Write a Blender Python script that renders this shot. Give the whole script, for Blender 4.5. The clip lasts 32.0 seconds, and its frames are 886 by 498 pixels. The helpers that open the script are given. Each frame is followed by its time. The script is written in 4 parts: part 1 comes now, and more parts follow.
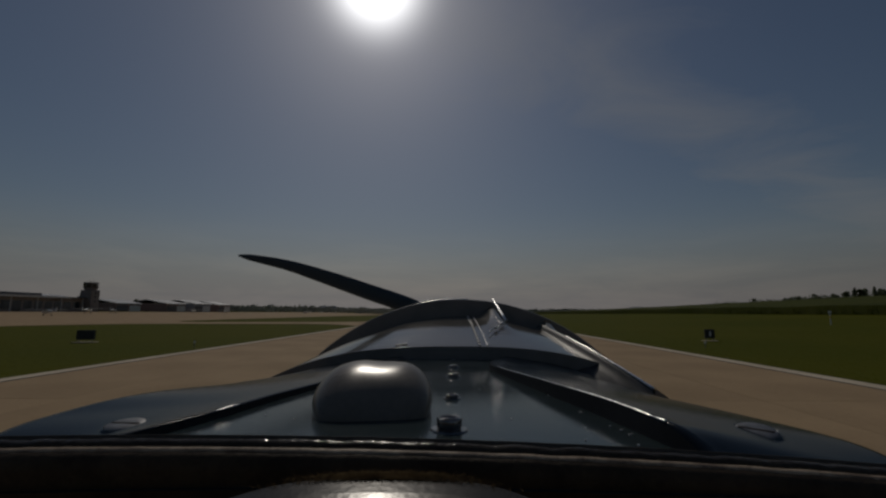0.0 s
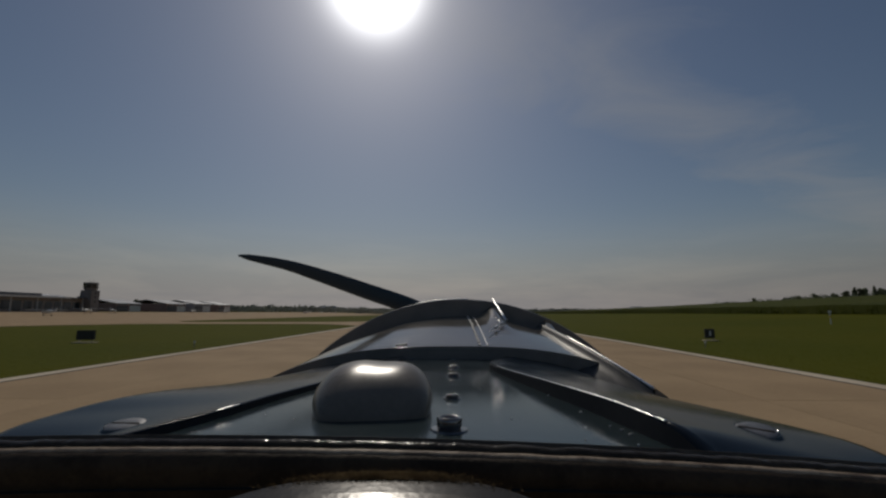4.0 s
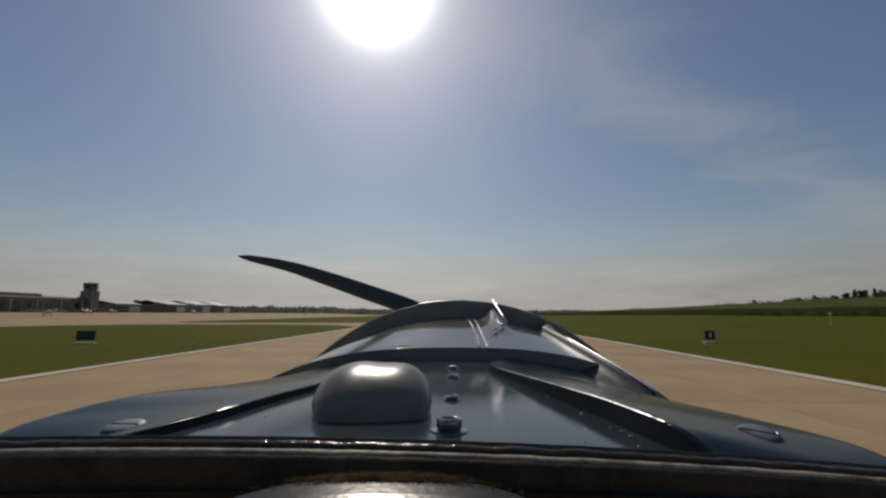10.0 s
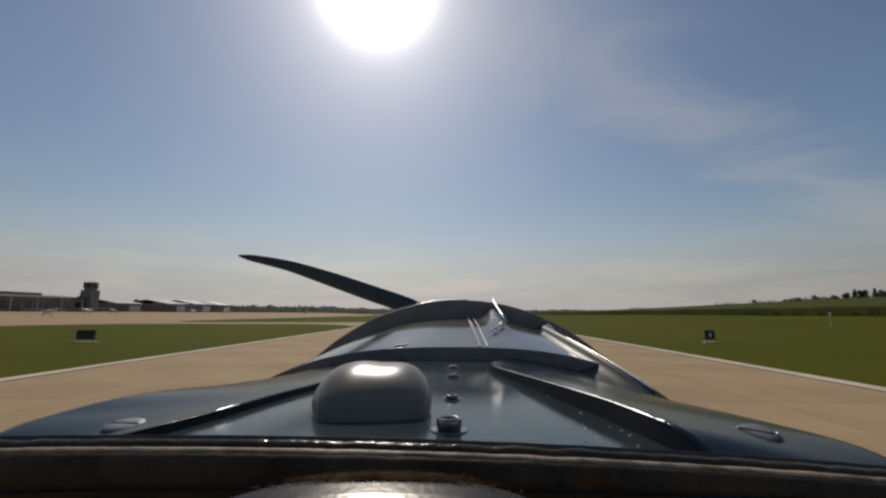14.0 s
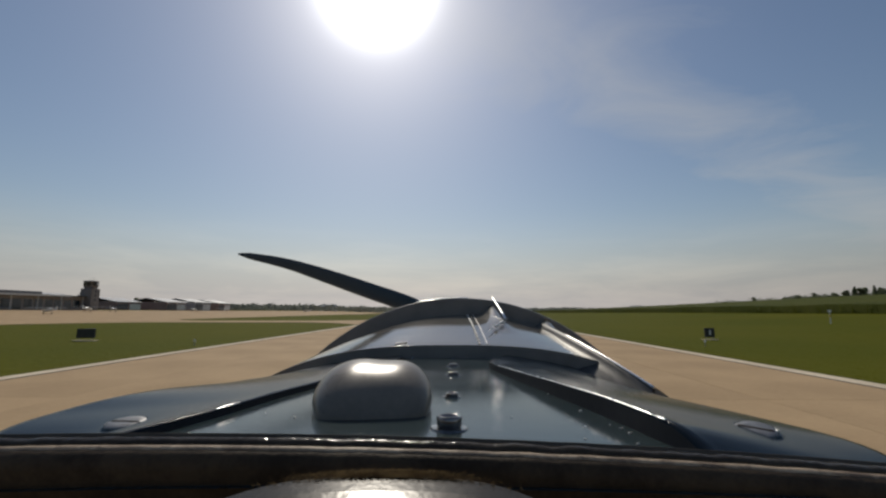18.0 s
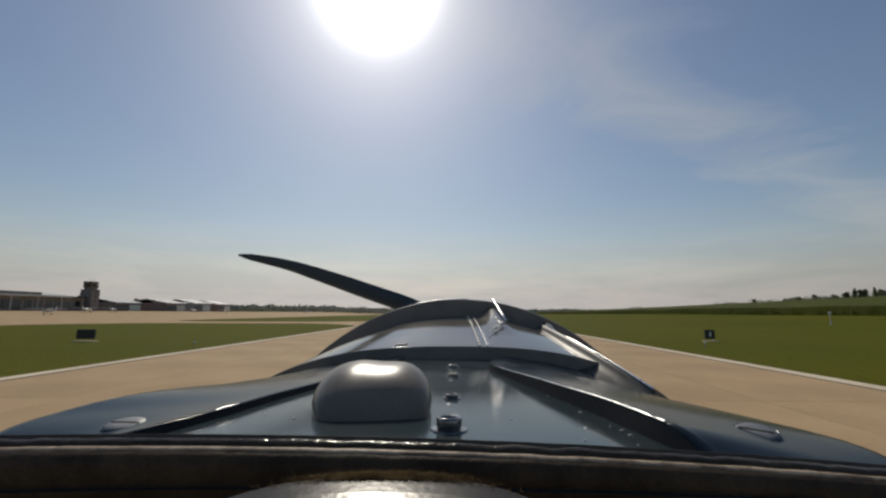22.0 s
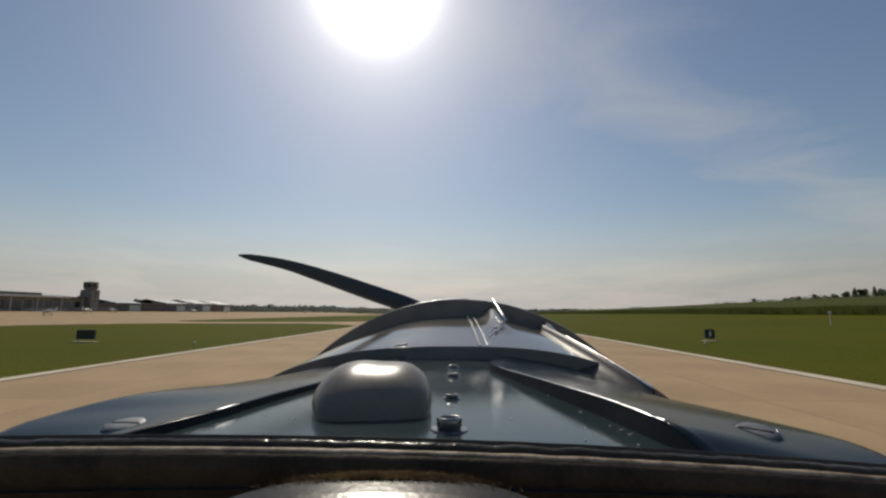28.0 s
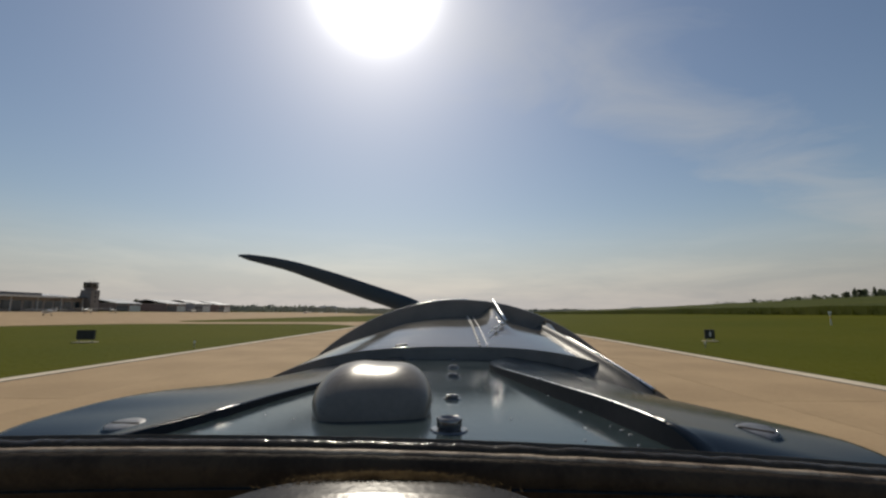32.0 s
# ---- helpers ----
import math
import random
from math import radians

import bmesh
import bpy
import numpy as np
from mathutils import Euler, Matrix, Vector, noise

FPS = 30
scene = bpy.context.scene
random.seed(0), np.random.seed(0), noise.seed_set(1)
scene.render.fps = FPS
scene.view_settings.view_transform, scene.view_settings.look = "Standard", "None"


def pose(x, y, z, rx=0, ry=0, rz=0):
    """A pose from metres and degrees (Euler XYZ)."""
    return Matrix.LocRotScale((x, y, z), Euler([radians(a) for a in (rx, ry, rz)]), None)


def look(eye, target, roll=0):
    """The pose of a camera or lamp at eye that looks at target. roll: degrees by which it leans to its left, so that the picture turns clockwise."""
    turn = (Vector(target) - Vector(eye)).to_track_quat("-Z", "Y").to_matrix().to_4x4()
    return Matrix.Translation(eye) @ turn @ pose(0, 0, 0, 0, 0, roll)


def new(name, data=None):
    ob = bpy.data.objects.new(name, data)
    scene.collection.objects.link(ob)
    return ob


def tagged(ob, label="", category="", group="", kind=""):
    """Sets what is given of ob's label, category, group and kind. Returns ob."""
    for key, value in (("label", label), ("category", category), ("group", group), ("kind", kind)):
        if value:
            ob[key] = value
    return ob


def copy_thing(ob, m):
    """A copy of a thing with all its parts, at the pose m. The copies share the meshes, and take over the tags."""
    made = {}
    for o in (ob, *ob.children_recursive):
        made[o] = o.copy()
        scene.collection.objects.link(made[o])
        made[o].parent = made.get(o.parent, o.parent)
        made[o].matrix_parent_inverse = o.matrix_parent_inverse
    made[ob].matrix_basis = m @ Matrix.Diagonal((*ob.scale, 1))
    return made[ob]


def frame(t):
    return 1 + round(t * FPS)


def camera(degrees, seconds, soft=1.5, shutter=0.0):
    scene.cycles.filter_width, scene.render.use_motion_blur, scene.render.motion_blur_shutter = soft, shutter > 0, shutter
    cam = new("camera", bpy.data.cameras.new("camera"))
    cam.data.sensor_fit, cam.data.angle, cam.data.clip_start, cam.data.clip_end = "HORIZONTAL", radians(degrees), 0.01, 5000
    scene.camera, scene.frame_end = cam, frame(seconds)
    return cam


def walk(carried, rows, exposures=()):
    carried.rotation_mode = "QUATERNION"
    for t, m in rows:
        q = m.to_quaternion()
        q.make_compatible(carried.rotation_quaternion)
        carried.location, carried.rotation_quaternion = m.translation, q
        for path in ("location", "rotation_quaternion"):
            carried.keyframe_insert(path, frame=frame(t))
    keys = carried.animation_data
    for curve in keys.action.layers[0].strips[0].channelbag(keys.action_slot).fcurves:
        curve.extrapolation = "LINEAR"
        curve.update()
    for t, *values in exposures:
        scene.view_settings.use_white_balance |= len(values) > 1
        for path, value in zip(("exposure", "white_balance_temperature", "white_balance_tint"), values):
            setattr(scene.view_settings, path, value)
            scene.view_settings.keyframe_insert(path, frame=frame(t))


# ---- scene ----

# The camera rides behind the windscreen frame of a small aeroplane and looks over its nose along a runway.
EYE_Z, PITCH, YAW = 2.3, 8.13, 1.02
SWAY = """0 0.03 0.02;0.5 0.11 -0.09;1 -0.05 -0.01;1.5 -0.02 0.07;2 0.07 -0.04;2.5 0.21 -0.08;3 0.11 -0.09;3.5 -0.02 0.07;5.5 0.21 -0.08;6 0.17 -0.16;6.5 0.18 -0.09;7 0.11 -0.09;7.5 -0.03 -0.06;8 -0.11 0.07;8.5 -0.12 0.24;9 -0.08 0.15;9.5 0.08 -0.1;10 0.16 -0.04;10.5 0.17 -0.16;11 0.12 0.03;11.5 -0.05 -0.01;12 -0.16 0.11;12.5 -0.19 0.2;13 -0.02 0.07;13.5 0.13 -0.12;14 0.11 -0.09;14.5 0.05 -0.01;16.5 -0.03 -0.04;17 0.13 -0.12;17.5 0.08 -0.1;18 -0.14 -0.01;18.5 -0.18 0.15;19 -0.1 0.2;19.5 0.16 -0.04;20 -0.01 -0.1;20.5 -0.07 -0.02;21 -0.13 0.12;21.5 -0.03 -0.04;22 0.02 -0.09;22.5 -0.03 -0.06;23 -0.11 0.07;23.5 -0.11 0.07;24 0.05 -0.01;24.5 -0.01 -0.1;25 -0.05 -0.01;25.5 -0.13 0.12;27.5 -0.15 0.16;28 0.02 -0.02;28.5 0.02 -0.02;29 -0.05 -0.01;29.5 -0.18 0.15;30 0 0.03;30.5 -0.01 -0.1;31 -0.05 -0.01;31.5 -0.13 0.12;32 0.05 -0.01"""
rows = []
for line in SWAY.split(";"):
    t, p, r = (float(v) for v in line.split())
    rows.append((t, pose(0, 0, EYE_Z, 90 + PITCH + p, r, YAW)))
cam = camera(90.0, 32.0, soft=2.4)
walk(cam, rows, exposures=((0, -1.76, 6500, 10), (3.0, -1.2, 6500, 10), (6.0, -0.68, 6500, 10), (9.0, -0.34, 6500, 10), (12.0, -0.15, 6580, 10), (17.0, 0.03, 6600, 9), (24.0, 0.12, 6690, 8), (32.0, 0.15, 6730, 8)))

# ---- light ----
SUN_EL, SUN_AZ = radians(39.0), radians(-10.5)
SUN_DIR = Vector((math.sin(SUN_AZ) * math.cos(SUN_EL), math.cos(SUN_AZ) * math.cos(SUN_EL), math.sin(SUN_EL)))
world = bpy.data.worlds.new("world")
scene.world = world
world.use_nodes = True
wn, wl = world.node_tree.nodes, world.node_tree.links
wn.clear()


def wnode(kind, **values):
    n = wn.new(kind)
    for key, value in values.items():
        n.inputs[key].default_value = value
    return n


sky = wn.new("ShaderNodeTexSky")
sky.sky_type = "NISHITA"
sky.sun_disc = False
sky.sun_elevation, sky.sun_rotation = SUN_EL, SUN_AZ
sky.air_density, sky.dust_density, sky.ozone_density = 1.3, 0.5, 2.0
tc = wn.new("ShaderNodeTexCoord")
# thin streaky high cloud on a level sheet, thickest along one long band


def wmath(op, a, b=0.0, clamp=False):
    n = wn.new("ShaderNodeMath")
    n.operation, n.use_clamp = op, clamp
    for i, v in enumerate((a, b)):
        if isinstance(v, (int, float)):
            n.inputs[i].default_value = v
        else:
            wl.new(v, n.inputs[i])
    return n.outputs[0]


way = wn.new("ShaderNodeSeparateXYZ")
wl.new(tc.outputs["Generated"], way.inputs[0])
depth = wmath("MAXIMUM", wmath("ADD", way.outputs["Z"], 0.1), 0.05)
px, py = wmath("DIVIDE", way.outputs["X"], depth), wmath("DIVIDE", way.outputs["Y"], depth)
sheet = wn.new("ShaderNodeCombineXYZ")
wl.new(px, sheet.inputs[0])
wl.new(py, sheet.inputs[1])
mp = wn.new("ShaderNodeMapping")
mp.inputs["Rotation"].default_value = (0, 0, radians(-30))
mp.inputs["Scale"].default_value = (0.85, 1.0, 1.0)
wl.new(sheet.outputs[0], mp.inputs["Vector"])
cl = wnode("ShaderNodeTexNoise", Scale=2.1, Detail=7.0, Roughness=0.6, Distortion=0.5)
wl.new(mp.outputs["Vector"], cl.inputs["Vector"])
across = wmath("SUBTRACT", wmath("MULTIPLY", py, 0.866), wmath("MULTIPLY", px, 0.5))
off = wmath("DIVIDE", wmath("SUBTRACT", across, 1.04), 0.30)
band = wmath("POWER", 2.718, wmath("MULTIPLY", wmath("MULTIPLY", off, off), -1.0))
start = wmath("MULTIPLY", wmath("ADD", px, 0.35), 1.6, True)
cover = wmath("ADD", wmath("MULTIPLY", wmath("MULTIPLY", band, start), 0.36), wmath("MULTIPLY", cl.outputs["Fac"], 0.8))
cr = wn.new("ShaderNodeMapRange")
cr.inputs["From Min"].default_value, cr.inputs["From Max"].default_value = 0.53, 0.96
cr.inputs["To Min"].default_value, cr.inputs["To Max"].default_value = 0.0, 0.46
wl.new(cover, cr.inputs["Value"])
cmix = wn.new("ShaderNodeMix")
cmix.data_type = "RGBA"
cmix.inputs["B"].default_value = (8.0, 8.0, 8.1, 1)
wl.new(cr.outputs["Result"], cmix.inputs["Factor"])
blue = wn.new("ShaderNodeMix")
blue.data_type, blue.blend_type = "RGBA", "MULTIPLY"
blue.inputs["Factor"].default_value = 1.0
blue.inputs["B"].default_value = (1.0, 0.985, 1.045, 1)
wl.new(sky.outputs["Color"], blue.inputs["A"])
wl.new(blue.outputs["Result"], cmix.inputs["A"])
# the bright sun disc with its aureole
dot = wn.new("ShaderNodeVectorMath")
dot.operation = "DOT_PRODUCT"
dot.inputs[1].default_value = SUN_DIR
wl.new(tc.outputs["Generated"], dot.inputs[0])


def power(exponent, gain):
    a = wn.new("ShaderNodeMath")
    a.operation, a.use_clamp = "MAXIMUM", False
    a.inputs[1].default_value = 0.0
    wl.new(dot.outputs["Value"], a.inputs[0])
    p = wn.new("ShaderNodeMath")
    p.operation = "POWER"
    p.inputs[1].default_value = exponent
    wl.new(a.outputs[0], p.inputs[0])
    g = wn.new("ShaderNodeMath")
    g.operation = "MULTIPLY"
    g.inputs[1].default_value = gain
    wl.new(p.outputs[0], g.inputs[0])
    return g


glow = wn.new("ShaderNodeMath")
glow.operation = "ADD"
core = wn.new("ShaderNodeMath")
core.operation = "ADD"
wl.new(power(420.0, 120.0).outputs[0], core.inputs[0])
wl.new(power(70.0, 6.0).outputs[0], core.inputs[1])
wl.new(core.outputs[0], glow.inputs[0])
wl.new(power(12.0, 2.3).outputs[0], glow.inputs[1])
gadd = wn.new("ShaderNodeMix")
gadd.data_type, gadd.blend_type = "RGBA", "ADD"
gadd.inputs["Factor"].default_value = 1.0
wl.new(cmix.outputs["Result"], gadd.inputs["A"])
wl.new(glow.outputs[0], gadd.inputs["B"])
# pale haze low over the land
sep = wn.new("ShaderNodeSeparateXYZ")
wl.new(tc.outputs["Generated"], sep.inputs[0])
hz = wn.new("ShaderNodeMapRange")
hz.interpolation_type = "SMOOTHERSTEP"
hz.inputs["From Min"].default_value, hz.inputs["From Max"].default_value = -0.04, 0.24
hz.inputs["To Min"].default_value, hz.inputs["To Max"].default_value = 0.95, 0.0
wl.new(sep.outputs["Z"], hz.inputs["Value"])
hmix = wn.new("ShaderNodeMix")
hmix.data_type = "RGBA"
mp2 = wn.new("ShaderNodeMapping")
mp2.inputs["Scale"].default_value = (2.4, 2.4, 15.0)
bank = wnode("ShaderNodeTexNoise", Scale=1.5, Detail=8.0, Roughness=0.6, Distortion=0.3)
wl.new(tc.outputs["Generated"], mp2.inputs["Vector"])
wl.new(mp2.outputs["Vector"], bank.inputs["Vector"])
br = wn.new("ShaderNodeMapRange")
br.inputs["From Min"].default_value, br.inputs["From Max"].default_value = 0.42, 0.66
wl.new(bank.outputs["Fac"], br.inputs["Value"])
bmix = wn.new("ShaderNodeMix")
bmix.data_type = "RGBA"
bmix.inputs["A"].default_value, bmix.inputs["B"].default_value = (9.0, 8.95, 9.5, 1), (11.6, 11.0, 10.9, 1)
wl.new(br.outputs["Result"], bmix.inputs["Factor"])
toward = wmath("POWER", wmath("MAXIMUM", dot.outputs["Value"], 0.0), 3.0)
lift = wn.new("ShaderNodeMix")
lift.data_type, lift.blend_type = "RGBA", "MULTIPLY"
lift.inputs["Factor"].default_value = 1.0
wl.new(bmix.outputs["Result"], lift.inputs["A"])
wl.new(wmath("ADD", wmath("MULTIPLY", toward, 0.76), 0.50), lift.inputs["B"])
wl.new(lift.outputs["Result"], hmix.inputs["B"])
wl.new(hz.outputs["Result"], hmix.inputs["Factor"])
wl.new(gadd.outputs["Result"], hmix.inputs["A"])
bg = wn.new("ShaderNodeBackground")
bg.inputs["Strength"].default_value = 0.054
out = wn.new("ShaderNodeOutputWorld")
wl.new(hmix.outputs["Result"], bg.inputs["Color"])
wl.new(bg.outputs[0], out.inputs[0])
lamp = bpy.data.lights.new("sun", "SUN")
lamp.energy, lamp.angle, lamp.color = 2.5, radians(0.6), (1.0, 0.92, 0.80)
new("sun", lamp).matrix_world = look(SUN_DIR * 100, (0, 0, 0))


# ---- materials ----
def mat(name, color, rough=0.6, metal=0.0, color2=None, scale=3.0, fine=40.0, bump=0.15, coat=0.0, spread=0.5, island=0.0, stretch=(1, 1, 1), spec=0.5, through_light=0.0):
    m = bpy.data.materials.new(name)
    m.use_nodes = True
    n, l = m.node_tree.nodes, m.node_tree.links
    b = n["Principled BSDF"]
    b.inputs["Roughness"].default_value, b.inputs["Metallic"].default_value = rough, metal
    b.inputs["Specular IOR Level"].default_value = spec
    b.inputs["Coat Weight"].default_value = coat
    b.inputs["Coat Roughness"].default_value = 0.06
    c2 = color2 or tuple(0.7 * c for c in color)
    co = n.new("ShaderNodeTexCoord")
    ma = n.new("ShaderNodeMapping")
    ma.inputs["Scale"].default_value = stretch
    l.new(co.outputs["Object"], ma.inputs["Vector"])
    big, small = n.new("ShaderNodeTexNoise"), n.new("ShaderNodeTexNoise")
    for t, s, d in ((big, scale, 5.0), (small, fine, 3.0)):
        t.inputs["Scale"].default_value, t.inputs["Detail"].default_value = s, d
        l.new(ma.outputs["Vector"], t.inputs["Vector"])
    mid = n.new("ShaderNodeMath")
    mid.operation = "MULTIPLY_ADD"
    mid.inputs[1].default_value = 0.35
    l.new(small.outputs["Fac"], mid.inputs[0])
    l.new(big.outputs["Fac"], mid.inputs[2])
    ramp = n.new("ShaderNodeMapRange")
    ramp.inputs["From Min"].default_value, ramp.inputs["From Max"].default_value = 0.68 - 0.3 * spread, 0.68 + 0.3 * spread
    l.new(mid.outputs[0], ramp.inputs["Value"])
    mix = n.new("ShaderNodeMix")
    mix.data_type = "RGBA"
    mix.inputs["A"].default_value, mix.inputs["B"].default_value = (*color, 1), (*c2, 1)
    l.new(ramp.outputs["Result"], mix.inputs["Factor"])
    last = mix
    if island:
        g = n.new("ShaderNodeNewGeometry")
        o = n.new("ShaderNodeObjectInfo")
        ad = n.new("ShaderNodeMath")
        ad.operation = "ADD"
        l.new(g.outputs["Random Per Island"], ad.inputs[0])
        l.new(o.outputs["Random"], ad.inputs[1])
        mr = n.new("ShaderNodeMapRange")
        mr.inputs["From Max"].default_value = 2.0
        mr.inputs["To Min"].default_value, mr.inputs["To Max"].default_value = 1 - island, 1 + island
        l.new(ad.outputs[0], mr.inputs["Value"])
        hs = n.new("ShaderNodeHueSaturation")
        l.new(mr.outputs["Result"], hs.inputs["Value"])
        l.new(mix.outputs["Result"], hs.inputs["Color"])
        l.new(hs.outputs["Color"], b.inputs["Base Color"])
    else:
        l.new(mix.outputs["Result"], b.inputs["Base Color"])
    rr = n.new("ShaderNodeMapRange")
    rr.inputs["To Min"].default_value, rr.inputs["To Max"].default_value = max(0.02, rough - 0.06), min(1.0, rough + 0.08)
    l.new(big.outputs["Fac"], rr.inputs["Value"])
    l.new(rr.outputs["Result"], b.inputs["Roughness"])
    if through_light:
        tr, sh = n.new("ShaderNodeBsdfTranslucent"), n.new("ShaderNodeMixShader")
        l.new(b.inputs["Base Color"].links[0].from_socket, tr.inputs["Color"])
        sh.inputs["Fac"].default_value = through_light
        l.new(b.outputs[0], sh.inputs[1])
        l.new(tr.outputs[0], sh.inputs[2])
        l.new(sh.outputs[0], n["Material Output"].inputs["Surface"])
    if bump:
        bp = n.new("ShaderNodeBump")
        bp.inputs["Strength"].default_value, bp.inputs["Distance"].default_value = bump, 0.5 / fine
        l.new(small.outputs["Fac"], bp.inputs["Height"])
        l.new(bp.outputs["Normal"], b.inputs["Normal"])
    return m


PAINT = mat("dark_blue_paint", (0.024, 0.038, 0.042), 0.12, 0.0, (0.032, 0.046, 0.049), 9, 160, 0.006, 0.0, spec=0.3)
NAVY = mat("satin_navy_paint", (0.009, 0.015, 0.024), 0.15, 0.0, (0.013, 0.020, 0.030), 9, 160, 0.006, 0.0, spec=0.04)
# Cowling grey warmed to stand for glare that veils its blue reflections.
PAINT_GREY = mat("grey_polished_metal", (0.135, 0.122, 0.102), 0.10, 0.0, (0.165, 0.150, 0.126), 8, 120, 0.006, 0.0, spec=0.85)
STRIP = mat("satin_grey_metal", (0.075, 0.073, 0.07), 0.38, 0.0, (0.12, 0.117, 0.112), 14, 160, 0.02, stretch=(6, 1, 1), spec=0.08)
PAINT_DULL = mat("matt_dark_paint", (0.030, 0.031, 0.034), 0.45, 0, (0.040, 0.040, 0.043), 14, 120, 0.05, spec=0.06)
# Lip, gasket and flange greys raised to imitate veiling glare.
LIP = mat("glare_lifted_lip", (0.19, 0.185, 0.18), 0.4, 0, (0.23, 0.222, 0.212), 14, 120, 0.04, spec=0.4)
GASKET = mat("glare_lifted_rubber", (0.085, 0.075, 0.066), 0.55, 0, (0.12, 0.104, 0.09), 60, 400, 0.2, spec=0.2)
FLANGE = mat("glare_lifted_grey", (0.22, 0.218, 0.212), 0.45, 0, (0.26, 0.255, 0.246), 20, 150, 0.04, spec=0.3)
DOME = mat("dome_metal", (0.185, 0.162, 0.132), 0.28, 0.0, (0.24, 0.21, 0.173), 20, 200, 0.012, spec=0.2)
STEEL = mat("worn_steel", (0.42, 0.42, 0.40), 0.3, 1.0, (0.25, 0.25, 0.25), 60, 400, 0.1)
STUD = mat("dull_steel", (0.30, 0.29, 0.28), 0.2, 0.9, (0.16, 0.155, 0.15), 90, 500, 0.1)
WASHER = mat("dull_grey_alloy", (0.24, 0.24, 0.242), 0.45, 0.4, (0.17, 0.17, 0.172), 120, 600, 0.1, spec=0.2)
CHROME = mat("bright_steel", (0.85, 0.84, 0.82), 0.28, 1.0, (0.75, 0.74, 0.72), 60, 300, 0.03)
SEAL = mat("glossy_black_sealant", (0.040, 0.033, 0.026), 0.15, 0.0, (0.06, 0.05, 0.038), 40, 260, 0.45, spec=0.12)
BRIGHT = mat("bright_worn_alloy", (0.75, 0.74, 0.72), 0.4, 0.6, (0.55, 0.54, 0.52), 60, 300, 0.1)
PAD = mat("brown_padded_leather", (0.080, 0.056, 0.035), 0.6, 0, (0.042, 0.029, 0.019), 45, 380, 0.3, spec=0.12)
BLACK = mat("black_rubber", (0.036, 0.029, 0.023), 0.6, 0, (0.050, 0.040, 0.031), 30, 300, 0.15, spec=0.10)
WORN = mat("worn_tan_edge", (0.44, 0.34, 0.24), 0.6, 0.0, (0.16, 0.115, 0.08), 70, 420, 0.3, spec=0.2)
FRAY = mat("frayed_brown_fabric", (0.22, 0.155, 0.08), 0.9, 0, (0.10, 0.07, 0.038), 160, 900, 0.0, island=0.45, spec=0.05, through_light=0.3)
COAM = mat("brown_gloss_panel", (0.030, 0.024, 0.017), 0.24, 0.0, (0.020, 0.016, 0.011), 30, 300, 0.06, 0.0, spec=0.11)
# Blue in the base stands in for sky sheen on dark blades.
BLADE = mat("sky_blued_blade_paint", (0.022, 0.055, 0.098), 0.30, 0.0, (0.030, 0.062, 0.105), 12, 160, 0.05, spec=0.3)
GRASS = mat("mown_grass", (0.070, 0.078, 0.0035), 0.9, 0, (0.098, 0.096, 0.008), 0.05, 2.0, 0.5, spread=0.8, spec=0.03)
TUFT = mat("grass_blades", (0.074, 0.085, 0.004), 0.8, 0, (0.10, 0.10, 0.008), 0.3, 5.0, 0.0, island=0.3, spec=0.03, through_light=0.5)
CONCRETE = mat("tan_concrete", (0.435, 0.306, 0.176), 0.85, 0, (0.36, 0.252, 0.145), 0.25, 9.0, 0.25, island=0.04, spec=0.08)
CONC_PALE = mat("pale_concrete", (0.66, 0.56, 0.42), 0.85, 0, (0.56, 0.47, 0.35), 0.3, 9.0, 0.2, spec=0.08)
JOINT = mat("joint_filler", (0.13, 0.10, 0.072), 0.9, 0, (0.10, 0.08, 0.06), 1.0, 12.0, 0.2, spec=0.08)
CROP = mat("crop_leaves", (0.092, 0.108, 0.013), 0.7, 0, (0.12, 0.13, 0.02), 0.06, 2.0, 0.3, island=0.25, spec=0.08, through_light=0.35)
# Leaf colour lightened to make up for haze and backlight.
LEAF = mat("haze_lifted_leaves", (0.15, 0.17, 0.095), 0.7, 0, (0.18, 0.20, 0.12), 0.3, 4.0, 0.0, island=0.35, spec=0.08, through_light=0.5)
# Far leaf colour paled and greyed to stand in for distance haze.
WOODS = mat("haze_paled_leaves", (0.195, 0.21, 0.18), 0.8, 0, (0.225, 0.235, 0.20), 0.02, 0.5, 0.0, island=0.18, spec=0.08, through_light=0.45)
BARK = mat("bark", (0.10, 0.075, 0.05), 0.9, 0, (0.05, 0.04, 0.03), 2, 20, 0.5, spec=0.08)
WALL = mat("grey_metal_siding", (0.42, 0.42, 0.42), 0.6, 0, (0.33, 0.33, 0.33), 0.3, 6, 0.1)
WALL_RED = mat("brick_red_siding", (0.34, 0.24, 0.20), 0.7, 0, (0.28, 0.19, 0.16), 0.4, 6, 0.1)
ROOF = mat("pale_metal_roof", (0.50, 0.49, 0.47), 0.45, 0.0, (0.40, 0.39, 0.37), 0.4, 5, 0.1)
DARK = mat("dark_opening", (0.07, 0.07, 0.072), 0.5, 0, (0.10, 0.10, 0.10), 0.5, 5, 0.1)
TOWER = mat("tower_concrete", (0.24, 0.22, 0.205), 0.8, 0, (0.19, 0.175, 0.16), 0.3, 6, 0.2)
TERMINAL = mat("brown_grey_cladding", (0.32, 0.28, 0.25), 0.7, 0, (0.26, 0.225, 0.20), 0.3, 6, 0.1)
GLASS = mat("dark_glass", (0.02, 0.03, 0.035), 0.08, 0.0, (0.03, 0.04, 0.045), 0.5, 5, 0.0, 0.5)
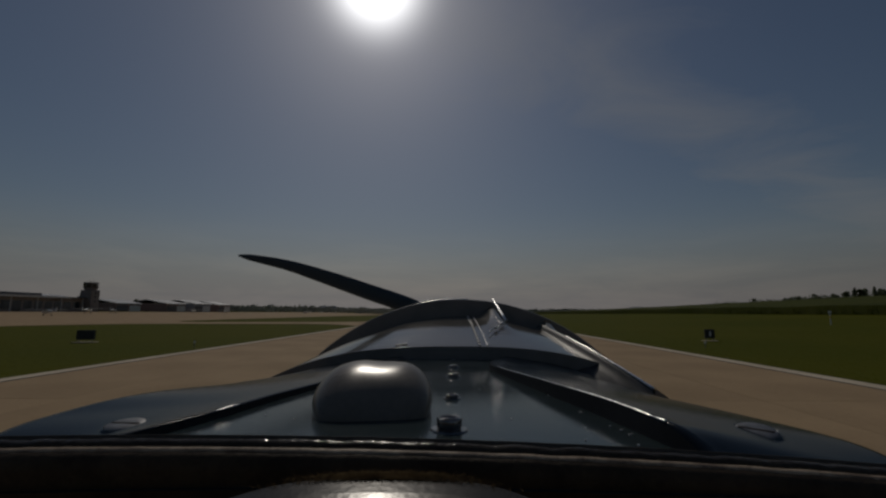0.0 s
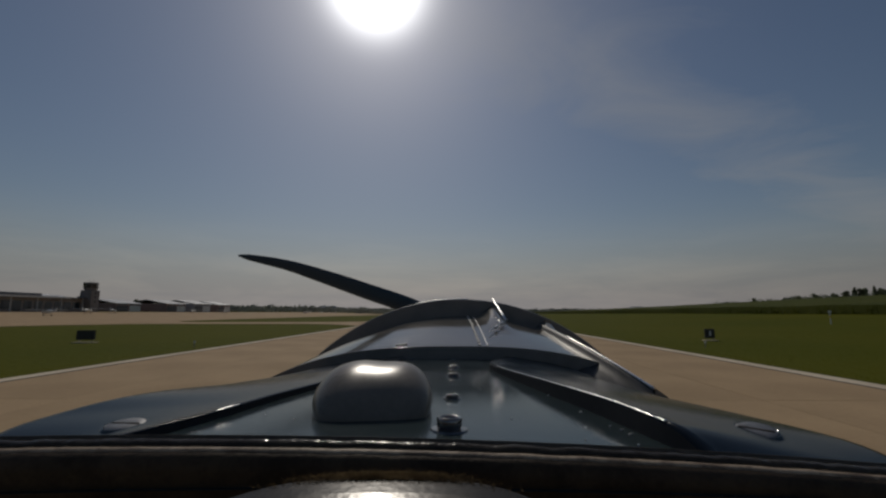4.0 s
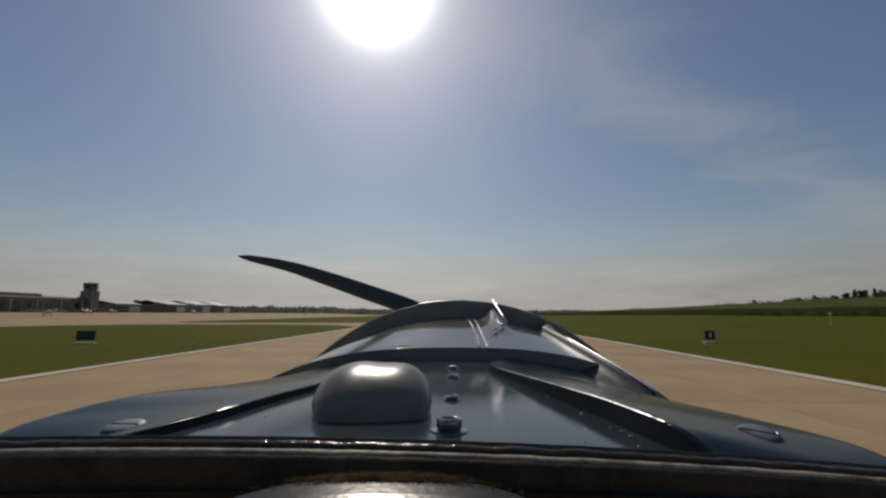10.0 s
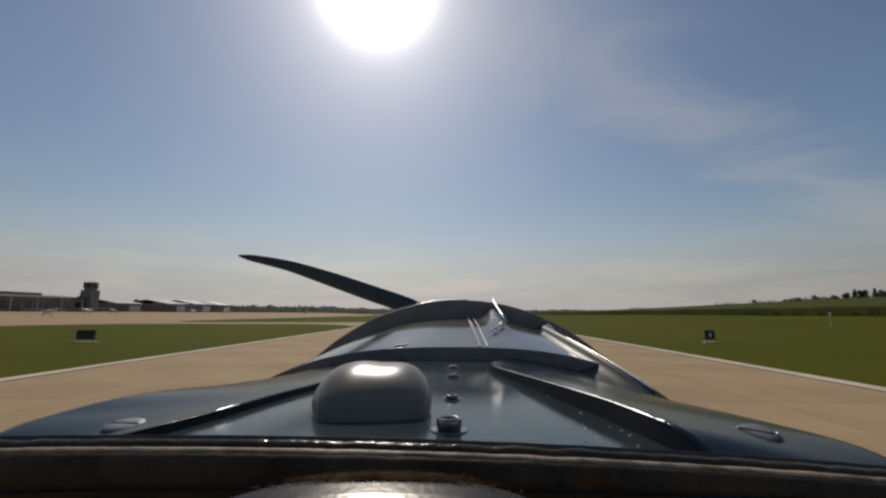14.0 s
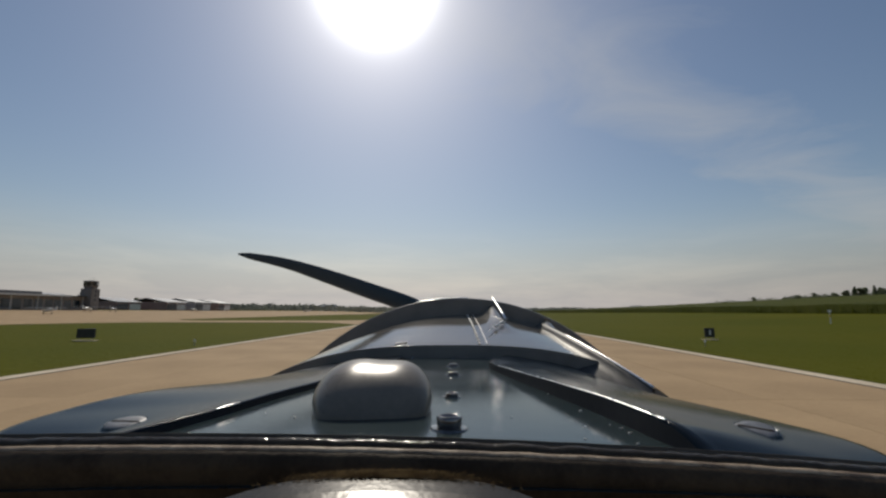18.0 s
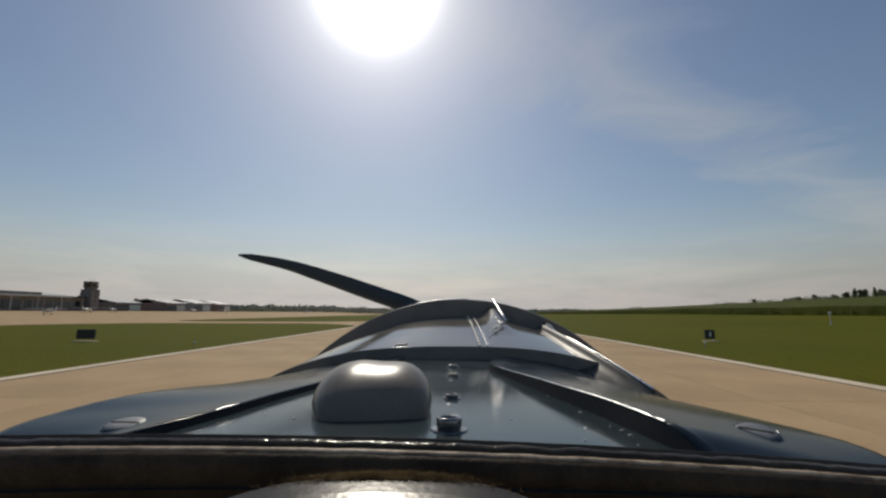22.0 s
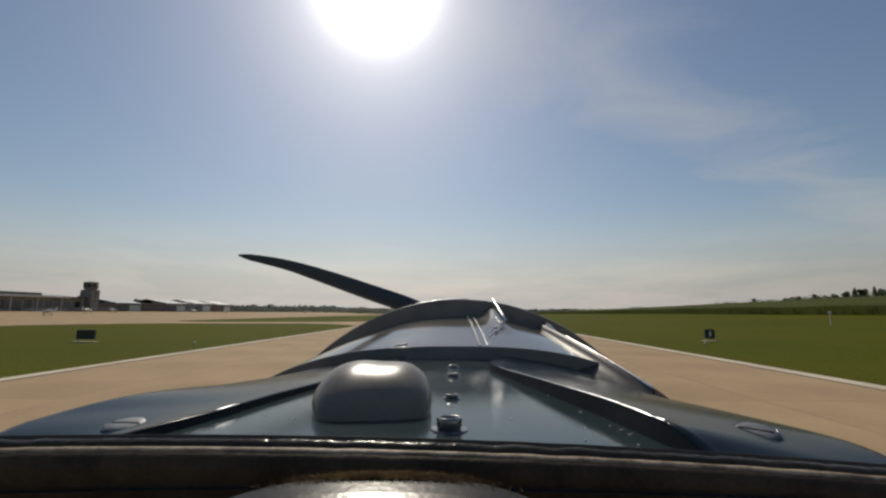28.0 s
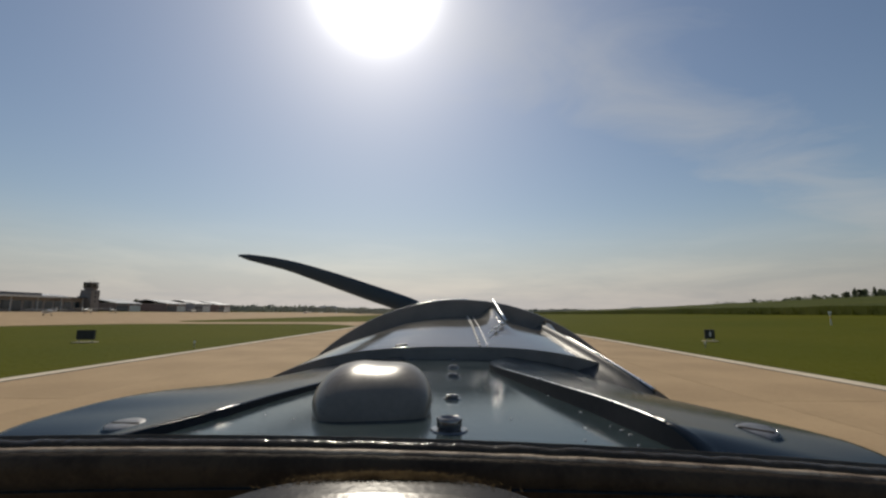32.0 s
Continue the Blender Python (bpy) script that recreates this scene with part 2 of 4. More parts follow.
WHITE = mat("white_paint", (0.75, 0.74, 0.70), 0.5, 0, (0.6, 0.59, 0.55), 0.8, 8, 0.1)
YELLOW = mat("yellow_marking", (0.62, 0.42, 0.06), 0.7, 0, (0.45, 0.3, 0.05), 1.5, 12, 0.2)
SIGN = mat("black_sign_face", (0.02, 0.02, 0.02), 0.5, 0, (0.03, 0.03, 0.03), 3, 30, 0.1)


# ---- helpers of the scene ----
def root(name, at, label, category, group="", kind=""):
    e = new(name)
    e.location = at
    e.empty_display_size = 0.2
    return tagged(e, label, category, group, kind)


def part(name, bm, material, parent=None, label="", smooth=False, at=(0, 0, 0)):
    """One mesh object from a bmesh that is given in the parent's own coordinates."""
    me = bpy.data.meshes.new(name)
    if smooth:
        for f in bm.faces:
            f.smooth = True
    bm.to_mesh(me)
    bm.free()
    me.materials.append(material)
    ob = new(name, me)
    ob.location = at
    if parent:
        ob.parent = parent
    return tagged(ob, label)


def shared(name, me, parent, at, turn=0.0, scale=(1, 1, 1)):
    ob = new(name, me)
    ob.parent = parent
    ob.location, ob.rotation_euler, ob.scale = at, (0, 0, turn), scale
    return ob


def box(bm, x0, x1, y0, y1, z0, z1, bevel=0.0):
    r = bmesh.ops.create_cube(bm, size=1.0)
    bmesh.ops.transform(bm, verts=r["verts"], matrix=Matrix.Translation(((x0 + x1) / 2, (y0 + y1) / 2, (z0 + z1) / 2)) @ Matrix.Diagonal((x1 - x0, y1 - y0, z1 - z0, 1)))
    if bevel:
        es = {e for v in r["verts"] for e in v.link_edges}
        bmesh.ops.bevel(bm, geom=list(es), offset=bevel, segments=2, affect="EDGES")
    return bm


def cyl(bm, r1, r2, z0, z1, n=16, m=Matrix()):
    bmesh.ops.create_cone(bm, cap_ends=True, segments=n, radius1=r1, radius2=r2, depth=z1 - z0, matrix=m @ Matrix.Translation((0, 0, (z0 + z1) / 2)))
    return bm


def grid(bm, rings, closed=False, caps=False):
    """Skin rows of points with quads."""
    vs = [[bm.verts.new(p) for p in ring] for ring in rings]
    n = len(vs[0])
    for a, b in zip(vs, vs[1:]):
        for i in range(n if closed else n - 1):
            j = (i + 1) % n
            bm.faces.new((a[i], a[j], b[j], b[i]))
    if caps:
        bm.faces.new(vs[0])
        bm.faces.new(vs[-1])
    bmesh.ops.recalc_face_normals(bm, faces=bm.faces)
    return bm


def lerp(a, b, k):
    return a + (b - a) * k


def table(d, *stops):
    """Piecewise linear values along d: stops of (d, value)."""
    for (d0, v0), (d1, v1) in zip(stops, stops[1:]):
        if d <= d1:
            return lerp(v0, v1, max(0.0, (d - d0) / (d1 - d0)))
    return stops[-1][1]


# ---- ground ----
def height(x, y):
    right = max(0.0, min(1.0, (x - 22) / 140.0))
    near = max(0.0, min(1.0, (y + 40) / 60.0))
    far = max(0.0, min(1.0, (math.hypot(x, y) - 500) / 2500.0))
    z = 6.4 * right * right * (3 - 2 * right) * near * max(0.2, 1 - max(0, y - 150) / 500)
    z += 3.0 * max(0.0, min(1.0, (-x - 85) / 100.0)) + 7.0 * max(0.0, min(1.0, (-x - 300) / 500.0))
    z += 7.0 * far * noise.noise((x / 700.0, y / 700.0, 3.1))
    return z


bm = bmesh.new()
steps = sorted({0.0, -85.0, -185.0, -300.0} | {s * v for s in (-1, 1) for v in (8, 16, 24, 34, 46, 60, 75, 90, 105, 120, 140, 165, 200, 250, 320, 420, 560, 750, 1000, 1350, 1800, 2400, 3200, 4400)})
grid(bm, [[(x, y, height(x, y)) for x in steps] for y in steps])
ground = tagged(part("ground", bm, GRASS, None, "mown green grass airfield reaching to the horizon", True), kind="structure", category="ground")

RL, RR = -14.7, 12.6


def slab(name, x0, x1, y0, y1, z, material, label, category):
    bm = bmesh.new()
    box(bm, x0, x1, y0, y1, -0.3, z)
    return tagged(part(name, bm, material, None, label), kind="structure", category=category)


runway = slab("runway", RL - 1.0, RR + 1.0, -120, 900, 0.03, JOINT, "tan concrete runway with sealed joints and pale edges", "runway")


def lane(name, edge_a, edge_b, z, material, label, category):
    """A flat paved strip between two edge lines, with a thickness."""
    bm = bmesh.new()
    rows = [[(x, y, z), (u, v, z), (u, v, -0.3), (x, y, -0.3)] for (x, y), (u, v) in zip(edge_a, edge_b)]
    grid(bm, rows, True, True)
    return tagged(part(name, bm, material, None, label), kind="structure", category=category)


apron_x = [-75 - 97 * i / 12 for i in range(13)]
bm = bmesh.new()
grid(bm, [[(apron_x[0], y, -0.3)] + [(x, y, height(x, y) + 0.06) for x in apron_x] + [(apron_x[-1], y, height(apron_x[-1], y) - 0.3)] for y in [20 + 30 * j for j in range(21)]])
tagged(part("apron", bm, CONCRETE, None, "pale concrete apron before the hangars"), kind="structure", category="apron")


def fillet(y0, y1, flare):
    """Edges of a lane from the apron to the runway that widens at both ends."""
    a, b = [], []
    for i in range(25):
        k = i / 24
        x = lerp(-75.5, RL - 0.95, k)
        w = flare * (max(0.0, 1 - (x + 75.5) / flare) ** 2 + max(0.0, 1 - (RL - 0.95 - x) / flare) ** 2)
        a.append((x, y0 - w))
        b.append((x, y1 + w))
    return a, b


taxiway = lane("taxiway", *fillet(92, 108, 16), 0.04, CONCRETE, "tan concrete taxiway joining runway and apron", "taxiway")
taxiway_far = lane("taxiway_far", *fillet(330, 346, 16), 0.04, CONCRETE, "distant concrete taxiway joining runway and apron", "taxiway")

# ---- the aeroplane: built in the axes of its nose (x right, y ahead, z up from the eye) ----
BASE = Vector((0, 0.9, 0))
NOSE = Matrix.Translation(-BASE) @ pose(0, 0, EYE_Z, PITCH, 0, YAW)
plane = root("airplane", BASE, "dark blue propeller aeroplane standing on the runway, seen over its nose", "airplane")


def fit(name, bm, material, parent=None, label="", smooth=True, m=Matrix()):
    bm.transform(NOSE @ m)
    return part(name, bm, material, parent or plane, label, smooth)


def axis_x(d):
    return table(d, (0.0, 0.0), (0.34, 0.004), (0.97, 0.022), (1.5, 0.062), (2.0, 0.09))


def soft_table(d, *stops):
    """The same stops, rounded at the joints."""
    return sum(table(d + k * 0.008, *stops) for k in range(-3, 4)) / 7


def shell(x, d, zc, w, b, n):
    """Height of the upper skin at x across a section."""
    k = min(1.0, abs(x) / w)
    return zc - b * (1 - (1 - k ** n) ** (1 / n))


def section(d, zc, w, b, n, count=41):
    """An open section of the skin from the lower left over the top to the lower right."""
    pts, cx = [], axis_x(d)
    for i in range(count):
        a = math.pi * (i / (count - 1))
        c, s = -math.cos(a), math.sin(a)
        x = w * math.copysign(abs(c) ** (2 / n), c)
        z = zc - b + b * abs(s) ** (2 / n)
        pts.append((cx + x, d, z))
    return pts


def sl(x, y):
    return (x - 784) / 784.0, (441 - y) / 784.0


def deck_z(x, d):
    """The sunk centre deck: a slope with a slight crown."""
    return -0.0748 - 0.1708 * d - 0.10 * x * x - 0.012 * x


# inner edges of the two shoulder panels (distance ahead, across), the height of their steps and the crest where they turn down
EDGE = {-1: ((0.20, -0.222), (0.30, -0.200), (0.337, -0.187), (0.368, -0.180), (0.407, -0.1735), (0.455, -0.165), (0.505, -0.151), (0.70, -0.112), (0.90, -0.080), (0.96, -0.085)),
        1: ((0.20, 0.160), (0.29, 0.1445), (0.3447, 0.139), (0.391, 0.1327), (0.447, 0.123), (0.523, 0.111), (0.63, 0.094), (0.72, 0.081), (0.79, 0.080), (0.86, 0.098), (0.96, 0.135))}
STEP = {-1: ((0.2, 0.0066), (0.9, 0.0058)), 1: ((0.28, 0.0150), (0.345, 0.0160), (0.39, 0.0160), (0.45, 0.0152), (0.52, 0.0142), (0.63, 0.0120), (0.72, 0.0105), (0.9, 0.0100))}
CREST_X = {-1: ((0.2, -0.33), (0.36, -0.36), (0.385, -0.3604), (0.405, -0.3533), (0.425, -0.3437), (0.445, -0.3315), (0.475, -0.3235), (0.51, -0.3148), (0.55, -0.3045), (0.6, -0.2939), (0.67, -0.2854), (0.76, -0.2753), (0.93, -0.2657), (0.96, -0.262)),
           1: ((0.2, 0.3), (0.325, 0.325), (0.345, 0.3151), (0.36, 0.3058), (0.378, 0.297), (0.4, 0.2888), (0.43, 0.283), (0.47, 0.2794), (0.525, 0.2786), (0.57, 0.2792), (0.7, 0.283), (0.8, 0.284), (0.96, 0.29))}
CREST_Z = {-1: ((0.2, -0.175), (0.3, -0.154), (0.36, -0.1465), (0.385, -0.1498), (0.405, -0.1498), (0.425, -0.1496), (0.445, -0.1498), (0.475, -0.1545), (0.51, -0.1613), (0.55, -0.1705), (0.6, -0.1829), (0.67, -0.1983), (0.76, -0.2171), (0.93, -0.2491), (0.96, -0.254)),
           1: ((0.2, -0.168), (0.28, -0.1525), (0.325, -0.1488), (0.345, -0.1487), (0.36, -0.1492), (0.378, -0.1509), (0.4, -0.1541), (0.43, -0.1591), (0.47, -0.1673), (0.525, -0.1795), (0.57, -0.1905), (0.7, -0.217), (0.8, -0.236), (0.96, -0.262))}


def edge_x(side, d):
    return soft_table(d, *EDGE[side])


def step_h(side, d):
    k = max(0.0, min(1.0, (d - 0.23) / 0.06))
    return soft_table(d, *STEP[side]) * k * k * (3 - 2 * k)


def panel_z(side, x, d):
    xi, xs = edge_x(side, d), soft_table(d, *CREST_X[side])
    zi, zs = deck_z(xi, d) + step_h(side, d), soft_table(d, *CREST_Z[side])
    s = (x - xi) / (xs - xi)
    wave = 0.0026 * noise.noise((x * 30, d * 13, 4.0)) * max(0.0, min(1.0, (d - 0.52) / 0.15)) * (1 if side > 0 else 0.5)
    return zi + (zs - zi) * max(0.0, s) ** (table(d, (0.33, 1.1), (0.6, 1.25)) if side > 0 else table(d, (0.33, 0.85), (0.6, 1.3))) + wave * min(1.0, max(0.0, s) * 6)


def skin_z(x, d):
    for side in (-1, 1):
        if (x - edge_x(side, d)) * side > 0:
            return panel_z(side, x, d)
    return deck_z(x, d)


bm = bmesh.new()
grid(bm, [[(lerp(edge_x(-1, d) - 0.02, edge_x(1, d) + 0.02, j / 24), d, deck_z(lerp(edge_x(-1, d) - 0.02, edge_x(1, d) + 0.02, j / 24), d)) for j in range(25)] for d in [0.2 + 0.765 * i / 40 for i in range(41)]])
fit("rear_deck", bm, PAINT, None, "glossy dark blue nose deck")


def shoulder(side, label):
    bm, wall, rings, wrings = bmesh.new(), bmesh.new(), [], []
    for i in range(73):
        d = lerp(0.2, 0.955, i / 72)
        xi, h = edge_x(side, d), step_h(side, d)
        xs = soft_table(d, *CREST_X[side])
        z = deck_z(xi, d)
        rad = min(0.45 * h, table(d, (0.25, 0.004), (0.31, 0.0014)))
        wrings.append([(xi, d, z - 0.003), (xi + side * 0.0012, d, z + h - rad)])
        row = [(xi + side * (0.0012 + rad * (1 - math.cos(a))), d, z + h - rad * (1 - math.sin(a))) for a in (0.0, 0.5, 1.0, 1.5708)]
        for j in range(1, 29):
            x = lerp(xi + side * (0.0012 + rad), xs, j / 28)
            row.append((x, d, panel_z(side, x, d)))
        zs = row[-1][2]
        for dx, dz in ((0.005, 0.0055), (0.012, 0.017), (0.022, 0.040), (0.04, 0.085)):
            row.append((xs + side * dx, d, zs - dz))
        wide = table(d, (0.2, 0.56), (0.955, 0.63))
        for k in (0.25, 0.5, 0.75, 1.0):
            row.append((lerp(xs + side * 0.04, axis_x(d) + side * wide, math.sin(k * 1.5708)), d, lerp(zs - 0.085, -0.70, k)))
        rings.append(row)
    grid(bm, rings)
    panel = fit("shoulder_panel", bm, NAVY, None, label)
    fit("panel_edge", grid(wall, wrings), PAINT_DULL, panel, "dark upright panel edge", True)


shoulder(-1, "raised glossy dark blue shoulder panel")
shoulder(1, "raised glossy dark blue shoulder panel with a bright glinting edge")

# bright metal beads that stand in for the glints along the panel edges
for side, d0, d1 in ((1, 0.292, 0.70), (-1, 0.360, 0.390)):
    bm, rings = bmesh.new(), []
    for i in range(61):
        d = lerp(d0, d1, (i / 60) ** 1.4)
        x, h = edge_x(side, d), step_h(side, d)
        r = (0.0010 + 0.0005 * noise.noise((d * 90, 3.0, 1.0))) * (0.35 if 0.302 < d < 0.309 else 1.0) * (table(d, (0.42, 1.0), (0.46, 0.45)) if side > 0 else 1.5 * math.sin(math.pi * (0.04 + 0.92 * (d - d0) / (d1 - d0))))
        c = Vector((x + side * 0.0022, d, deck_z(x, d) + h))
        rings.append([c + Vector((r * math.cos(t), 0, 0.7 * r * math.sin(t))) for t in [math.pi / 3 * j for j in range(6)]])
    fit("panel_edge_glint", grid(bm, rings, True, True), CHROME, None, "bright bead along the panel edge, made for its glint")

# hull behind the deck, the belly and the bulkhead
HULL = ((-1.6, 0.46, -0.10), (-0.9, 0.50, -0.12), (-0.3, 0.54, -0.16), (0.2, 0.56, -0.20))
bm = bmesh.new()
grid(bm, [[(axis_x(max(0.0, d)) - w * math.cos(a), d, -0.70 + (0.70 + zt) * math.sin(a) ** 0.8) for a in [math.pi * j / 24 for j in range(25)]] for d, w, zt in HULL])
fit("fuselage_side", bm, PAINT)
bm = bmesh.new()
grid(bm, [[(axis_x(max(0.0, d)) + w * math.cos(a), d, -0.70 - h * math.sin(a)) for a in [math.pi * j / 20 for j in range(21)]] for d, w, h in ((-1.6, 0.46, 0.42), (0.2, 0.56, 0.6), (0.955, 0.63, 0.72), (1.6, 0.70, 0.76))])
fit("belly", bm, PAINT)
bm = bmesh.new()
ring = [bm.verts.new((-0.46 * math.cos(a), -1.6, -0.70 + 0.60 * math.sin(a) ** 0.8)) for a in [math.pi * j / 24 for j in range(25)]]
ring += [bm.verts.new((0.46 * math.cos(a), -1.6, -0.70 - 0.42 * math.sin(a))) for a in [math.pi * j / 20 for j in range(1, 20)]]
bm.faces.new(ring)
fit("rear_bulkhead", bm, PAINT_DULL, None, "", False)


def cowl_shape(d):
    return table(d, (0.96, -0.211), (1.2, -0.206), (1.40, -0.212)), table(d, (0.96, 0.66), (1.4, 0.655)), table(d, (0.96, 0.66), (1.4, 0.70)), table(d, (0.96, 2.7), (1.4, 2.05))


def scoop(x, d):
    """The saddle that is pressed into the cowling and rises in two horns to the lip."""
    k = max(0.0, min(1.0, (d - 1.10) / 0.29))
    left = 0.040 * math.exp(-((x - 0.158) / (0.034 if x < 0.158 else 0.026)) ** 2)
    right = 0.046 * math.exp(-((x - 0.330) / 0.030) ** 2)
    return left * k ** 1.3 + right * k ** 2.2


def cowl_z(x, d):
    zc, w, b, n = cowl_shape(d)
    return shell(x - axis_x(d), d, zc, w, b, n) + scoop(x, d)


def cowl_section(d):
    zc, w, b, n = cowl_shape(d)
    return [(x, y, z + scoop(x, y)) for x, y, z in section(d, zc, w, b, n, count=221)]


bm = bmesh.new()
rings = [cowl_section(0.96 + 0.438 * i / 26) for i in range(27)]
inner = [(x * 0.985, y + 0.004, z - 0.030) for x, y, z in rings[0]]
near = [(x, y + 0.003, z) for x, y, z in rings[0]]
low = [(x, y + 0.0005, z - 0.002) for x, y, z in rings[0]]
grid(bm, [low, rings[0], near] + rings[1:])
cowl = fit("front_cowling", bm, PAINT_GREY, None, "polished grey-blue engine cowling")
fit("rear_flange", grid(bmesh.new(), [inner, low]), FLANGE, cowl, "dark grey flange under the cowling's rear edge", False)
# the round lip in front
bm = bmesh.new()
lip = [section(1.398, -0.225, 0.64, 0.69, 2.0, count=61), section(1.398, -0.162, 0.697, 0.747, 2.0, count=61), section(1.400, -0.159, 0.70, 0.75, 2.0, count=61), section(1.408, -0.159, 0.70, 0.75, 2.0, count=61)]
for i in range(1, 8):
    k = i / 7
    c = 0.16 * (1 - math.sqrt(1 - k * k))
    lip.append(section(1.408 + 0.2 * k, -0.161 - c, 0.698 - c, 0.748 - c, 2.0, count=61))
grid(bm, lip)
fit("cowling_lip", bm, LIP, None, "dark upright cowling lip", False)
# worn lip edge, with its highlight built in as a bright bead
bm = bmesh.new()
crest = [q for q in section(1.403, -0.1585, 0.7005, 0.7505, 2.0, count=361) if -0.09 < q[0] < 0.085]
grid(bm, [[(x, y + 0.004 * math.cos(t), z + (0.0022 + 0.0022 * noise.noise((x * 60, 0, 1))) * math.sin(t)) for t in [math.pi / 3 * j for j in range(6)]] for x, y, z in crest], True, True)
fit("worn_lip_glint", bm, CHROME, None, "bright worn metal along the lip, standing for its glint")
bm = bmesh.new()
cyl(bm, 0.57, 0.57, -0.02, 0.0, 40, Matrix.Translation((0.07, 1.53, -0.87)) @ pose(0, 0, 0, -90))
fit("engine_face", bm, BLACK, None, "dark engine opening", False)
# folded brace and upright end plate at the two horns
bm = bmesh.new()
a, b = Vector((0.1554, 1.385, -0.1565)), Vector((0.174, 1.225, -0.197))
grid(bm, [[a.lerp(b, k) + Vector((0.0036 * math.cos(t), 0, 0.0036 * math.sin(t))) for t in [math.pi / 6 * j for j in range(12)]] for k in (0, 0.25, 0.5, 0.75, 1)], True, True)
fit("scoop_brace", bm, CHROME, cowl, "bright steel brace on the scoop")
bm = bmesh.new()
box(bm, 0.313, 0.336, 1.380, 1.386, -0.285, -0.222, 0.002)
fit("scoop_plate", bm, PAINT_GREY, cowl, "upright grey end plate", False)


# propeller with swept blades
def spline(k, pts):
    """A smooth curve through points, k from 0 to 1."""
    t = k * (len(pts) - 1)
    i = min(int(t), len(pts) - 2)
    p = [Vector(pts[max(0, min(len(pts) - 1, i + j))]) for j in (-1, 0, 1, 2)]
    f = t - i
    return 0.5 * (2 * p[1] + (p[2] - p[0]) * f + (2 * p[0] - 5 * p[1] + 4 * p[2] - p[3]) * f * f + (3 * p[1] - p[0] - 3 * p[2] + p[3]) * f ** 3)


HUB = Vector((0.085, 1.76, -0.84))
SWEEP = ((0.0, 0, 0.0), (0.0, 0, 0.24), (-0.015, 0, 0.39), (-0.085, 0, 0.525), (-0.195, 0, 0.603), (-0.386, 0, 0.672), (-0.588, 0, 0.741), (-0.7225, 0, 0.781), (-0.898, 0, 0.816))


def blade(parent, turn):
    bm, out, n = bmesh.new(), [], 48
    for i in range(n + 1):
        k = i / n
        c = spline(k, SWEEP)
        t = (spline(min(1.0, k + 0.01), SWEEP) - spline(max(0.0, k - 0.01), SWEEP)).normalized()
        chord = table(k, (0, 0.07), (0.2, 0.10), (0.5, 0.092), (0.66, 0.078), (0.8, 0.056), (0.9, 0.042), (0.96, 0.028), (1.0, 0.006))
        thick = table(k, (0, 0.07), (0.25, 0.03), (1.0, 0.006))
        side = Vector((-t.z, 0, t.x))
        tw = lerp(0.9, 0.35, k)
        wide = side * math.cos(tw) + Vector((0, 1, 0)) * math.sin(tw)
        thin = side * -math.sin(tw) + Vector((0, 1, 0)) * math.cos(tw)
        out.append([c + wide * (chord * 0.5 * math.cos(p)) + thin * (thick * 0.5 * math.sin(p)) for p in [2 * math.pi * j / 14 for j in range(14)]])
    grid(bm, out, True, True)
    return fit("blade", bm, BLADE, parent, "", True, Matrix.Translation(HUB) @ pose(0, 0, 0, 0, turn, 0))


bm = bmesh.new()
cyl(bm, 0.13, 0.13, -0.1, 0.12, 24, Matrix.Translation(HUB) @ pose(0, 0, 0, -90))
cyl(bm, 0.12, 0.03, 0.12, 0.34, 24, Matrix.Translation(HUB) @ pose(0, 0, 0, -90))
cyl(bm, 0.07, 0.07, -0.5, 0.0, 16, Matrix.Translation(HUB) @ pose(0, 0, 0, -90))
prop = fit("propeller", bm, BLADE, None, "dark two-bladed propeller at rest")
blade(prop, 0)
blade(prop, 180)

# the frame bar before the camera: black seal, worn edge strip and padded bar
BAR_D = 0.215


def bar_v(u):
    return -(0.4247 + 0.032 * u + 0.0243 * u * u)


def bar(y0, y1, dv0, dv1, lumpy=0.0, rnd_top=0.004, steps=160, roll=0.0):
    """A strip along the frame; dv0 and dv1 are its upper and lower edges, as slopes under the frame's line."""
    bm = bmesh.new()
    rings = []
    for i in range(steps + 1):
        u = -1.35 + 2.7 * i / steps
        j = lumpy * (noise.noise((u * 14, 2.0, 5.0)) + 0.5 * noise.noise((u * 47, 7.0, y0 * 90)))
        v0, v1 = bar_v(u) + dv0 + j, bar_v(u) + dv1 + 0.5 * lumpy * noise.noise((u * 19, 9.0, 1.0))
        e, m = rnd_top, (y0 + y1) / 2
        c = [(y0, v0 - 2 * e), (y0 + 0.0012, v0 - 0.6 * e), (m, v0), (y1 - 0.0012, v0 - 0.6 * e), (y1, v0 - 2 * e), (y1, v1), (y0, v1)]
        if roll:
            arc = [1.5708 * q / 8 for q in range(9)]
            c = [(y0 + roll * (1 - math.cos(a)), v0 - roll / BAR_D * (1 - math.sin(a))) for a in arc] + [(y1, v0), (y1, v1), (y0, v1)]
        rings.append([(u * BAR_D, y, v * BAR_D) for y, v in c])
    return grid(bm, rings, True, True)


frame_bar = fit("windscreen_frame", bar(0.2035, 0.2225, -0.031, -0.26, 0.0015, roll=0.0075), PAD, None, "dark brown padded windscreen frame")
fit("gasket", bar(0.2216, 0.2236, -0.0185, -0.036, 0.0006, 0.003), GASKET, frame_bar, "thin black rubber gasket", True)
fit("sealing_strip", bar(0.2148, 0.2215, -0.0205, -0.038, 0.0030, 0.0030, 300), SEAL, frame_bar, "lumpy glossy black sealant", True)
